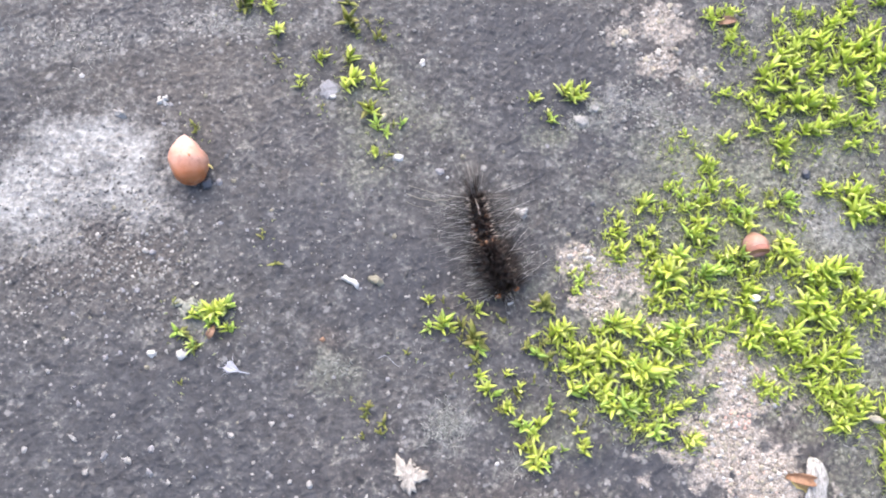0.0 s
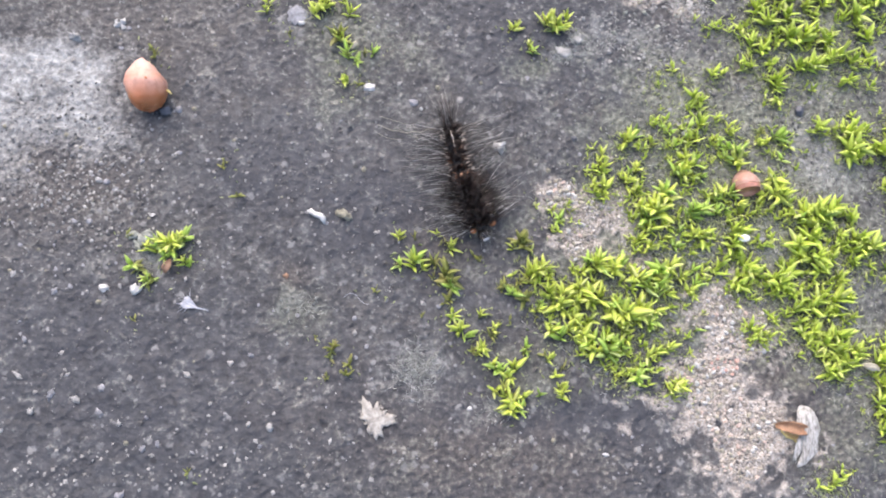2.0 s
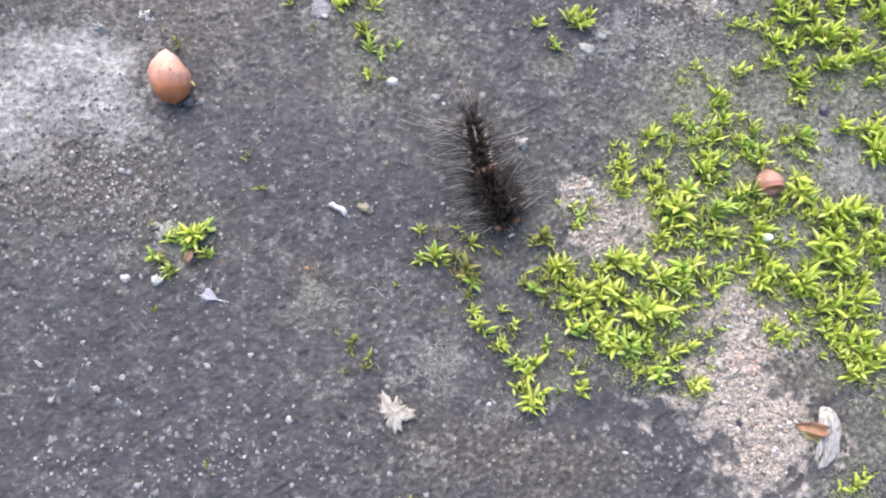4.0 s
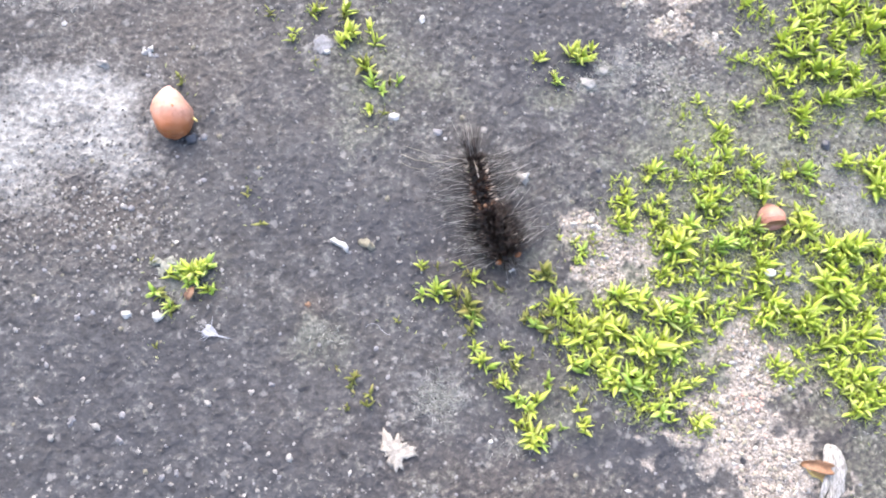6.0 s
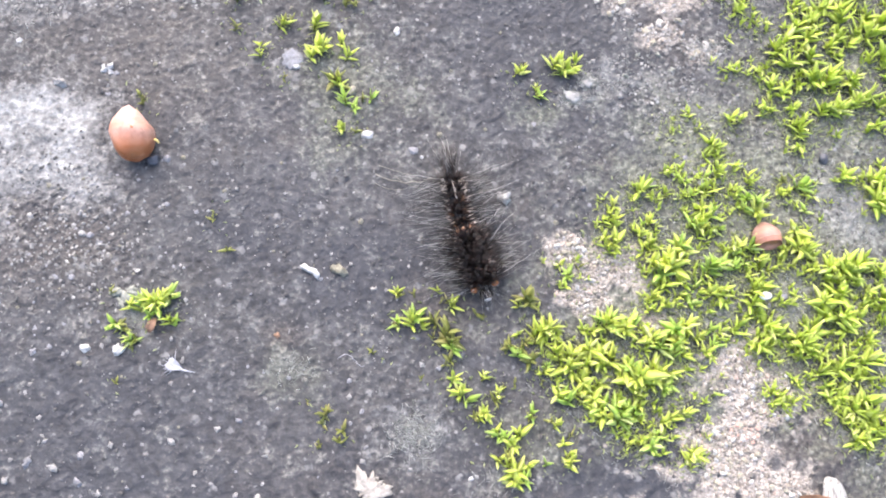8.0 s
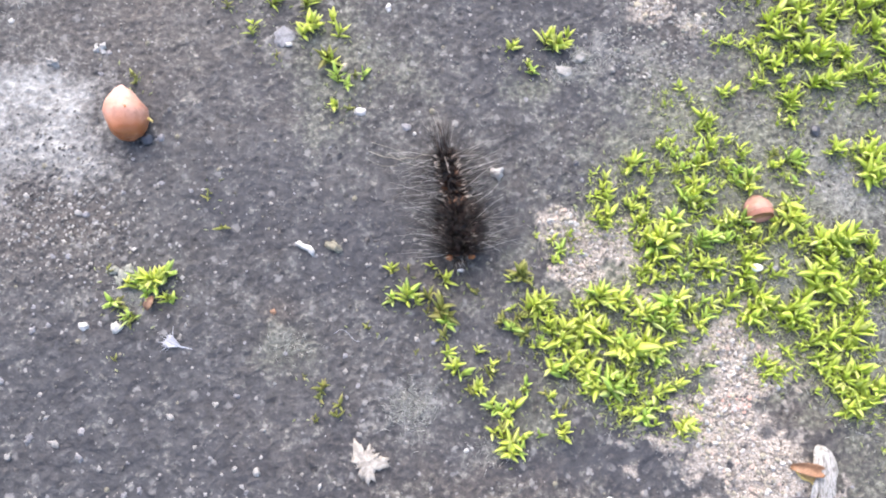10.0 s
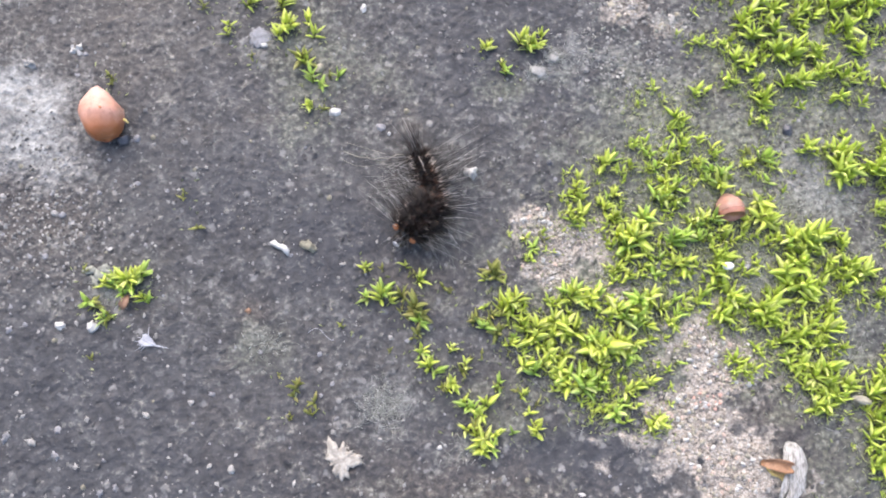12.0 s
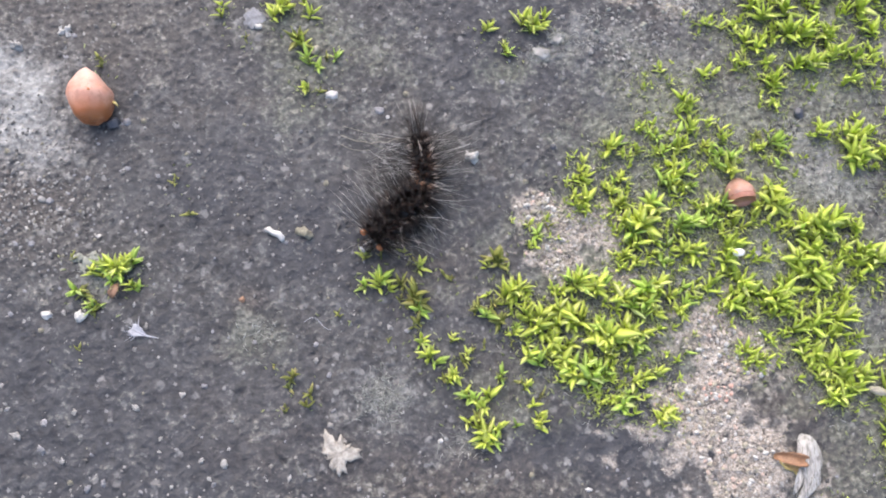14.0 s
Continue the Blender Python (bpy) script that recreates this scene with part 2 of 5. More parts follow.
LEAF = leaf_material("moss_leaf", (0.46, 0.56, 0.110), (0.81, 0.90, 0.200), (0.90, 0.92, 0.42))
LEAF_DULL = leaf_material("dull_moss_leaf", (0.22, 0.25, 0.07), (0.42, 0.45, 0.13), (0.55, 0.50, 0.20))
LEAF_GREEN = leaf_material("green_moss_leaf", (0.31, 0.47, 0.110), (0.66, 0.85, 0.200), (0.84, 0.90, 0.42))
STEM = stone_material("moss_stem", (0.10, 0.12, 0.02), (0.22, 0.24, 0.05), 0.6)
CARPET = leaf_material("moss_carpet_leaf", (0.41, 0.54, 0.100), (0.76, 0.89, 0.178), (0.90, 0.92, 0.40), joined=True)
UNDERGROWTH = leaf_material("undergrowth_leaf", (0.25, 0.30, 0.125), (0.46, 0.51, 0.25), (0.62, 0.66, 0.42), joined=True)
FUZZ = thread_material("lichen_fuzz", (0.19, 0.20, 0.17), (0.36, 0.37, 0.34), (0.56, 0.57, 0.54))
BODY_SKIN = stone_material("caterpillar_skin", (0.010, 0.008, 0.007), (0.035, 0.026, 0.022), 0.45)
HEAD_SHELL = stone_material("caterpillar_head_shell", (0.02, 0.017, 0.016), (0.06, 0.05, 0.05), 0.22)
FACE = stone_material("pale_face_plate", (0.38, 0.38, 0.41), (0.64, 0.64, 0.66), 0.3)
WART = stone_material("orange_wart", (0.24, 0.08, 0.025), (0.46, 0.18, 0.06), 0.5)
BROWN_WART = stone_material("brown_wart", (0.24, 0.115, 0.06), (0.46, 0.28, 0.17), 0.5)
STRIPE_AND_GLINT = stone_material("cream_stripe_and_glint", (0.50, 0.44, 0.38), (0.72, 0.66, 0.58), 0.5)
DARK_HAIR = hair_material("black_bristle", (0.004, 0.003, 0.003), (0.060, 0.032, 0.024), 0.40, (0.012, 0.008, 0.007))
BROWN_HAIR = hair_material("brown_bristle", (0.045, 0.018, 0.011), (0.26, 0.13, 0.075))
LONG_HAIR = hair_material("long_hair", (0.014, 0.012, 0.011), (0.62, 0.61, 0.59), 0.35, (0.055, 0.044, 0.038))
HUSK = streaked_material("papery_husk", (0.24, 0.225, 0.20), (0.74, 0.72, 0.68), 0.55)


def let_light_through(mat, share):
    """Makes a papery material partly see-through."""
    tree = mat.node_tree
    clear, both = tree.nodes.new("ShaderNodeBsdfTransparent"), tree.nodes.new("ShaderNodeMixShader")
    both.inputs[0].default_value = share
    tree.links.new(tree.nodes["Principled BSDF"].outputs[0], both.inputs[1])
    tree.links.new(clear.outputs[0], both.inputs[2])
    tree.links.new(both.outputs[0], tree.nodes["Material Output"].inputs["Surface"])


let_light_through(HUSK, 0.38)
BRACT = stone_material("brown_bract", (0.20, 0.10, 0.05), (0.42, 0.23, 0.125), 0.45)
BRACT_PALE = stone_material("ochre_bract", (0.32, 0.20, 0.07), (0.52, 0.38, 0.17), 0.5)
FLUFF = stone_material("white_fluff", (0.46, 0.48, 0.54), (0.70, 0.72, 0.78), 0.5)
let_light_through(FLUFF, 0.40)
BROWN_LEAF = stone_material("brown_leaf", (0.20, 0.11, 0.065), (0.38, 0.23, 0.15), 0.6)


# ---- mesh helpers ----
def mesh_of(name, verts, faces, material, smooth=True):
    me = bpy.data.meshes.new(name)
    me.from_pydata([tuple(v) for v in verts], [], faces)
    me.materials.append(material)
    me.polygons.foreach_set("use_smooth", [smooth] * len(me.polygons))
    me.update()
    return me


def part(name, me, parent, label="", at=None):
    ob = new(name, me)
    ob.parent = parent
    if at is not None:
        ob.matrix_basis = at
    return tagged(ob, label)


class Pile:
    """Gathers verts and faces of many small pieces into one mesh."""

    def __init__(self):
        self.verts, self.faces = [], []

    def put(self, verts, faces, m=None):
        base = len(self.verts)
        self.verts += [m @ Vector(v) for v in verts] if m is not None else [Vector(v) for v in verts]
        self.faces += [tuple(base + i for i in face) for face in faces]

    def mesh(self, name, material, smooth=True):
        return mesh_of(name, self.verts, self.faces, material, smooth)


def tube(pile, points, radii, sides=5):
    """A closed tube through points, tapering by radii; a radius of 0 ends in a tip."""
    base, rings = len(pile.verts), []
    for k, (p, r) in enumerate(zip(points, radii)):
        p = Vector(p)
        ahead = Vector(points[min(k + 1, len(points) - 1)]) - Vector(points[max(k - 1, 0)])
        q = ahead.to_track_quat("Z", "Y")
        if r <= 0:
            pile.verts.append(p)
            rings.append([len(pile.verts) - 1])
            continue
        ring = []
        for s in range(sides):
            a = 2 * math.pi * s / sides
            pile.verts.append(p + q @ Vector((r * math.cos(a), r * math.sin(a), 0)))
            ring.append(len(pile.verts) - 1)
        rings.append(ring)
    for a, b in zip(rings, rings[1:]):
        for s in range(sides):
            t = (s + 1) % sides
            if len(a) > 1 and len(b) > 1:
                pile.faces.append((a[s], a[t], b[t], b[s]))
            elif len(a) > 1:
                pile.faces.append((a[s], a[t], b[0]))
            elif len(b) > 1:
                pile.faces.append((a[0], b[t], b[s]))
    if len(rings[0]) > 1:
        pile.faces.append(tuple(reversed(rings[0])))
    if len(rings[-1]) > 1:
        pile.faces.append(tuple(rings[-1]))


def hair(pile, root, way, length, radius, droop, rng):
    """A tapering hair of three sides, bent a little."""
    side = Vector((rng.uniform(-1, 1), rng.uniform(-1, 1), rng.uniform(-1, 1))) * length * 0.05
    mid = root + way * length * 0.55 + side
    tip = root + way * length + side * 0.4 + Vector((0, 0, -droop * length))
    tube(pile, [root, mid, tip], [radius, radius * 0.75, 0], 3)


def ball(rings, sides):
    """Verts and faces of a unit sphere, poles on z."""
    verts, faces = [(0, 0, -1)], []
    for r in range(1, rings):
        lat = math.pi * r / rings - math.pi / 2
        for s in range(sides):
            a = 2 * math.pi * s / sides
            verts.append((math.cos(lat) * math.cos(a), math.cos(lat) * math.sin(a), math.sin(lat)))
    verts.append((0, 0, 1))
    top = len(verts) - 1
    for s in range(sides):
        t = (s + 1) % sides
        faces.append((0, 1 + t, 1 + s))
        faces.append((top, top - sides + s, top - sides + t))
        for r in range(rings - 2):
            a, b = 1 + r * sides, 1 + (r + 1) * sides
            faces.append((a + s, a + t, b + t, b + s))
    return verts, faces


def lump_mesh(name, size, material, seed, rough=0.18, freq=1.6, rings=9, sides=14, flat=0.55, smooth=True):
    """A worn stone or crumb, in mm, that rests on z = 0."""
    verts, faces = ball(rings, sides)
    out = []
    for v in verts:
        v = Vector(v)
        k = 1 + 1.5 * rough * noise.noise(v * freq + Vector((seed * 7.3, seed * 3.1, 0))) + 0.5 * rough * noise.noise(v * freq * 2.7 + Vector((0, seed * 5.7, 2)))
        v = v * k
        out.append(Vector((v.x * size[0], v.y * size[1], max(v.z, -flat) * size[2])) * MM * 0.5)
    low = min(v.z for v in out)
    return mesh_of(name, [v - Vector((0, 0, low + 0.00012)) for v in out], faces, material, smooth)


# ---- the ground ----
def hashed(ix, iy, seed):
    h = (ix.astype(np.int64) * 374761393 + iy.astype(np.int64) * 668265263 + seed * 974711) & 0x7FFFFFFF
    h = ((h ^ (h >> 13)) * 1274126177) & 0x7FFFFFFF
    return ((h ^ (h >> 16)) & 0xFFFF) / 65535.0


def smooth_noise(x, y, seed):
    """Value noise from 0 to 1 over arrays."""
    ix, iy = np.floor(x), np.floor(y)
    fx, fy = x - ix, y - iy
    fx, fy = fx * fx * (3 - 2 * fx), fy * fy * (3 - 2 * fy)
    a, b = hashed(ix, iy, seed), hashed(ix + 1, iy, seed)
    c, d = hashed(ix, iy + 1, seed), hashed(ix + 1, iy + 1, seed)
    return (a * (1 - fx) + b * fx) * (1 - fy) + (c * (1 - fx) + d * fx) * fy


# patches on the concrete: centre and half-axes in mm, weight
SAND = [(36, -2, 9, 7, 1), (32, -9, 6, 5, 1), (28, 3, 5, 3, .6), (44, -14, 5, 3, .6), (65, -24, 7, 6, 1), (70, -32, 8, 6, 1), (61, -39, 9, 5, 1),
        (63, -47, 12, 9, 1), (72, -51, 9, 8, 1), (67, -59, 7, 5, .8), (55, -40, 4, 2.5, .8), (52, 65, 7, 7, .62), (41, 62, 5, 3, .45), (51, 55, 5, 3, .68), (60, 50, 4, 2.5, .55), (-14, -49, 2.6, 2.8, .35)]
HOLES = [(53.5, -41.5, 1.9), (58, -53.5, 2.2), (66, -46.5, 1.4), (61.5, -58, 1.4), (70.5, -43.5, 1.3), (37.5, -6.5, 1.5), (62.5, -50, 1.2), (74, -36, 1.6)]
BLOOM = [(-92, 31, 11, 6, .9), (-83, 27, 8, 6, .75), (-101, 25, 8, 6, .6), (-83, 18, 7, 5, .8), (-78, 13, 5, 4, .65), (-105, 18, 7, 7, .75), (-92, 16, 8, 5, .45), (-102, 8, 9, 7, .55), (-113, 14, 8, 9, .8), (-6, -38, 7, 6, .42),
         (29, 38, 2.2, 1.6, .9), (33, 42, 2, 1.5, .7), (-62, 62, 16, 4, .36), (-98, 56, 14, 6, .25), (50, 39, 15, 8, .1), (61, 51, 5, 3, .45), (40, 43, 6, 5, .28), (-65, -14, 4, 3, .6), (96, -22, 5, 9, .3), (12, -47, 9, 4, .2), (95, 10, 8, 6, .5), (85, -66, 8, 6, .12), (-31, -25, 4, 4, .15), (62, -10, 12, 6, .3), (90, 20, 9, 5, .35), (78, -9, 5, 4, .4), (52, -8, 7, 5, .3), (36, -24, 8, 5, .22)]
ALGAE = [(60, 8, 28, 22, .75), (80, -10, 26, 22, .8), (45, -20, 20, 14, .75), (92, 42, 22, 24, .75), (98, -40, 12, 22, .4), (20, -40, 14, 9, .3), (-32, -26, 8, 6, .42), (22, 34, 6, 3, .55),
         (-24, 38, 10, 18, .5), (25, -63, 24, 9, .08), (4, -14, 8, 5, .2), (58, 30, 14, 9, .6), (-8, 36, 8, 7, .3), (-6, -62, 24, 9, .12), (86, -58, 9, 12, .2)]
BROWN = [(-88, 2, 22, 14, .8), (2, -11, 11, 8, .9), (-72, 44, 30, 18, .55), (-60, -16, 5, 3, .8), (70, 68, 5, 4, .8), (-34, -18, 4, 3, .9), (78, -40, 9, 7, .9), (52, 58, 9, 9, .5), (46, -24, 8, 5, .5), (-20, -45, 30, 12, .35), (22, -60, 26, 10, .7), (2, -57, 24, 9, .6), (84, 9, 4.5, 6, .9), (73, 34, 9, 3.5, .8), (90, -52, 10, 14, .6), (58, -25, 6, 5, .6)]


DAMP = [(14, -50, 22, 9, .7), (1, -11, 11, 8, .9), (84, 9, 4.5, 6, .5), (94, -56, 9, 12, .6), (-70, -30, 42, 14, .6), (20, -55, 20, 9, .6), (24, 44, 24, 20, .9), (-8, -6, 26, 14, .9), (38, -48, 16, 10, 1), (-45, -46, 34, 12, .6), (42, 10, 16, 12, .8), (-45, 8, 20, 14, .7), (15, 62, 22, 10, .8), (-105, -35, 16, 14, .6), (-118, 30, 10, 20, .6), (40, -62, 16, 10, .7), (84, -46, 8, 6, .7), (-20, 0, 20, 10, .8), (10, -64, 30, 9, .7), (-75, -42, 26, 14, .6), (-60, -64, 40, 8, .5), (-88, -60, 38, 14, .6), (-30, -58, 38, 14, .55), (18, -58, 16, 8, .6)]


def soft_mask(spots, x, y, seed):
    """Spots that fade gently into one another."""
    turned_x, turned_y = 0.8 * x + 0.6 * y, 0.8 * y - 0.6 * x
    wobble = 1 + 0.8 * (smooth_noise(turned_x * 0.22, turned_y * 0.22, seed) - 0.5) + 0.5 * (smooth_noise(turned_x * 0.6, turned_y * 0.6, seed + 1) - 0.5)
    clear = np.ones_like(x)
    for cx, cy, a, b, weight in spots:
        clear *= 1 - min(weight, 0.95) * np.exp(-1.0 * (((x - cx) / a) ** 2 + ((y - cy) / b) ** 2) * wobble)
    return 1 - clear


def patch_mask(spots, x, y, seed):
    wobble = 1 + 0.9 * (smooth_noise(x * 0.35, y * 0.35, seed) - 0.5) + 0.7 * (smooth_noise(x * 0.9, y * 0.9, seed + 1) - 0.5)
    out = np.zeros_like(x)
    for cx, cy, a, b, weight in spots:
        d = np.sqrt(((x - cx) / a) ** 2 + ((y - cy) / b) ** 2) * wobble
        out = np.maximum(out, weight * np.clip(1.5 - d, 0, 1))
    if spots is SAND:
        for cx, cy, a in HOLES:
            out -= 0.95 * np.exp(-(((x - cx) ** 2 + (y - cy) ** 2) / a**2) * (0.35 + 2.2 * smooth_noise(x * 1.1, y * 1.1, 77)))
    return np.clip(out, 0, 1.2)


def relief(x, y):
    """The height of the concrete, in mm, over arrays of mm."""
    flat_x, flat_y, slant, rise = x, y, 0.83, 0.56
    x, y = slant * flat_x + rise * flat_y, slant * flat_y - rise * flat_x
    z = 0.7 * (smooth_noise(x * 0.05, y * 0.05, 3) - 0.5) + 0.30 * (smooth_noise(x * 0.28, y * 0.28, 4) - 0.5)
    z += 0.42 * np.clip(smooth_noise(x * 0.55, y * 0.6, 5) - 0.45, 0, 1) + 0.60 * np.clip(smooth_noise(x * 1.05, y * 1.15, 6) - 0.5, 0, 1)
    z += 0.20 * (smooth_noise(x * 2.1, y * 2.1, 7) - 0.5)
    z -= 1.6 * np.clip(smooth_noise(x * 0.7, y * 0.7, 8) - 0.80, 0, 1)
    return z + 0.45 * np.clip(patch_mask(SAND, flat_x, flat_y, 21), 0, 1) * smooth_noise(x * 1.1, y * 1.1, 9)


STEP = 0.36
NEAR_X, NEAR_Y = np.arange(-132, 132.1, STEP), np.arange(-84, 84.1, STEP)
NEAR_Z = relief(*np.meshgrid(NEAR_X, NEAR_Y))
NEAR_SAND = patch_mask(SAND, *np.meshgrid(NEAR_X, NEAR_Y), 21)


def near_cell(x, y):
    return min(max(round((y + 84) / STEP), 0), len(NEAR_Y) - 1), min(max(round((x + 132) / STEP), 0), len(NEAR_X) - 1)


def ground_z(x, y):
    return float(NEAR_Z[near_cell(x, y)])


def build_ground():
    near_x, near_y = NEAR_X, NEAR_Y
    far = [4, 12, 30, 70, 160, 400, 1000, 2500, 6000, 15000, 40000]
    xs = np.r_[[-132 - f for f in reversed(far)], near_x, [132 + f for f in far]]
    ys = np.r_[[-84 - f for f in reversed(far)], near_y, [84 + f for f in far]]
    x, y = [a.ravel() for a in np.meshgrid(xs, ys)]
    z = relief(x, y)
    me = bpy.data.meshes.new("ground")
    nx, ny = len(xs), len(ys)
    me.vertices.add(nx * ny)
    me.vertices.foreach_set("co", (np.stack([x, y, z], 1) * MM).ravel())
    i, j = [a.ravel() for a in np.meshgrid(np.arange(nx - 1), np.arange(ny - 1))]
    a = j * nx + i
    quads = np.stack([a, a + 1, a + nx + 1, a + nx], 1)
    me.loops.add(quads.size)
    me.loops.foreach_set("vertex_index", quads.ravel())
    me.polygons.add(len(quads))
    me.polygons.foreach_set("loop_start", np.arange(len(quads)) * 4)
    me.polygons.foreach_set("loop_total", np.full(len(quads), 4))
    me.polygons.foreach_set("use_smooth", np.ones(len(quads), bool))
    me.update(calc_edges=True)
    for name, spots, seed in (("sand", SAND, 21), ("bloom", BLOOM, 31), ("algae", ALGAE, 41), ("brown", BROWN, 51), ("damp", DAMP, 61)):
        layer = me.attributes.new(name, "FLOAT", "POINT")
        layer.data.foreach_set("value", (patch_mask if name == "sand" else soft_mask)(spots, x, y, seed).astype(np.float32))
    me.materials.append(CONCRETE)
    return tagged(new("ground", me), "weathered dark grey concrete with pale and mossy patches", "ground", kind="structure")


GROUND = build_ground()


def resting(x, y, turn=0, sink=0.1, tilt=0, lean=0):
    return pose(x * MM, y * MM, (ground_z(x, y) - sink) * MM, tilt, lean, turn)


def chip(pile, rng, x, y, size, squash=0.6):
    """One crumb of eight faces, half sunk in the ground."""
    z = ground_z(x, y)
    m = Matrix.Translation(Vector((x, y, z + 0.05 * size)) * MM) @ Euler((rng.uniform(-.4, .4), rng.uniform(-.4, .4), rng.uniform(0, 6.3))).to_matrix().to_4x4()
    s = size * MM * 0.5
    verts = [(s * rng.uniform(.7, 1.3), 0, 0), (0, s * rng.uniform(.5, 1.1), 0), (-s * rng.uniform(.7, 1.3), 0, 0), (0, -s * rng.uniform(.5, 1.1), 0), (s * rng.uniform(-.3, .3), s * rng.uniform(-.3, .3), s * squash), (0, 0, -s * squash)]
    pile.put(verts, [(0, 1, 4), (1, 2, 4), (2, 3, 4), (3, 0, 4), (1, 0, 5), (2, 1, 5), (3, 2, 5), (0, 3, 5)], m)


def build_grains(ground):
    rng = random.Random(11)
    pale, sandy = Pile(), Pile()
    for _ in range(11000):
        x, y = rng.uniform(-125, 122), rng.uniform(-78, 78)
        if rng.random() > 1.6 * float(smooth_noise(np.float64(x * 0.07), np.float64(y * 0.07), 71)) ** 2.2:
            continue
        size = min(0.35 + rng.expovariate(3.2), 1.6)
        chip(pale, rng, x, y, size, 0.55)
    for _ in range(1000):
        chip(pale, rng, rng.gauss(-85, 20), rng.gauss(0, 13), 0.4 + rng.random() * 0.7, 0.5)
    n = 0
    while n < 3600:
        cx, cy, a, b, weight = rng.choice(SAND)
        x, y = cx + rng.gauss(0, 0.55) * a, cy + rng.gauss(0, 0.55) * b
        if NEAR_SAND[near_cell(x, y)] > rng.uniform(0.15, 1.0):
            chip(sandy, rng, x, y, rng.uniform(0.4, 1.25), 0.75)
            n += 1
    # the largest grains lie singly in the concrete
    shapes = [lump_mesh("stone_grain", (1.0, 0.8, 0.6), mat, 40 + k, 0.3, 1.6, 4, 7, 0.55, False) for k, mat in enumerate((GREY_STONE, BARK, PALE_GRIT, GREY_STONE, BARK, GREY_STONE))]
    for n in range(280):
        x, y = (rng.uniform(-110, 100), rng.uniform(-62, 60)) if n % 3 else (rng.gauss(-80, 16), rng.gauss(0, 12))
        m = resting(x, y, rng.uniform(0, 360), 0.15) @ Matrix.Scale(min(0.65 + rng.expovariate(3.4), 1.7), 4)
        part("stone_grain", shapes[rng.randrange(6)], ground, "", m)
    shapes = [lump_mesh("sand_grain", (1.0, 0.85, 0.8), mat, 50 + k, 0.35, 1.6, 4, 7, 0.55, False) for k, mat in enumerate((CREAM_STONE, WHITE_STONE, SAND_PINK, CREAM_STONE))]
    n = 0
    while n < 260:
        cx, cy, a, b, weight = SAND[rng.randrange(1, 11)]
        x, y = cx + rng.gauss(0, 0.5) * a, cy + rng.gauss(0, 0.5) * b
        if NEAR_SAND[near_cell(x, y)] > 0.4:
            part("sand_grain", shapes[rng.randrange(4)], ground, "", resting(x, y, rng.uniform(0, 360), 0.1) @ Matrix.Scale(rng.uniform(0.9, 1.5), 4))
            n += 1
    rusty = lump_mesh("sand_grain", (1.0, 0.85, 0.7), SALMON, 61, 0.35, 1.6, 4, 7, 0.55, False)
    for _ in range(18):
        x, y = 64.6 + rng.gauss(0, 1.7), -37.0 + rng.gauss(0, 1.5)
        part("sand_grain", rusty, ground, "salmon-pink grain", resting(x, y, rng.uniform(0, 360), 0.05) @ Matrix.Scale(rng.uniform(0.6, 1.2), 4))
    crumbs = Pile()
    for cx, cy, a, b, count in ((50, 41, 12, 7, 240), (61, 51, 4, 3, 50), (41, 60, 4, 4, 60), (-98, 57, 11, 5, 120), (-62, 61, 12, 4, 120), (-72, -60, 24, 6, 110), (-40, -58, 20, 6, 60), (-105, -12, 9, 8, 70), (88, 13, 7, 4, 60), (-85, 0, 16, 9, 240)):
        for _ in range(count):
            chip(crumbs, rng, rng.gauss(cx, a * 0.7), rng.gauss(cy, b * 0.7), rng.uniform(0.45, 1.4), 0.35)
    tagged(new("pale_crumbs", crumbs.mesh("pale_crumbs", CRUMBS, False)), "pale grey flakes and crumbs scattered on concrete", "crumbs", kind="stuff")
    tagged(new("loose_grains", pale.mesh("loose_grains", GRAINS, False)), "tiny pale mineral grains set in the concrete", "grains", kind="stuff")
    tagged(new("coarse_sand", sandy.mesh("coarse_sand", SAND_GRAINS, False)), "coarse beige sand grains exposed in worn concrete", "sand", kind="stuff")


build_grains(GROUND)


# ---- the caterpillar ----
SEGMENTS = 13
# widths of the body, in mm, from tail to head
GIRTH = [1.45, 1.7, 1.75, 1.7, 1.6, 1.6, 1.75, 2.25, 2.6, 2.65, 2.5, 2.2, 1.8]


def segment_mesh(k, rng):
    """One ring of the body about its own centre; y points to the head."""
    verts, faces = ball(9, 16)
    r = GIRTH[k] * MM
    out = []
    for v in verts:
        x, y, z = v[0], v[2], v[1]
        fold = 1 + 0.07 * math.cos(y * 6) + 0.05 * noise.noise(Vector(v) * 3 + Vector((k, 0, 0)))
        out.append((x * r * fold, y * 1.55 * MM, z * r * 0.9 * fold))
    return mesh_of("segment", out, faces, BODY_SKIN)


TUFTS = (12, 38, 66, 90, 114, 142, 168)


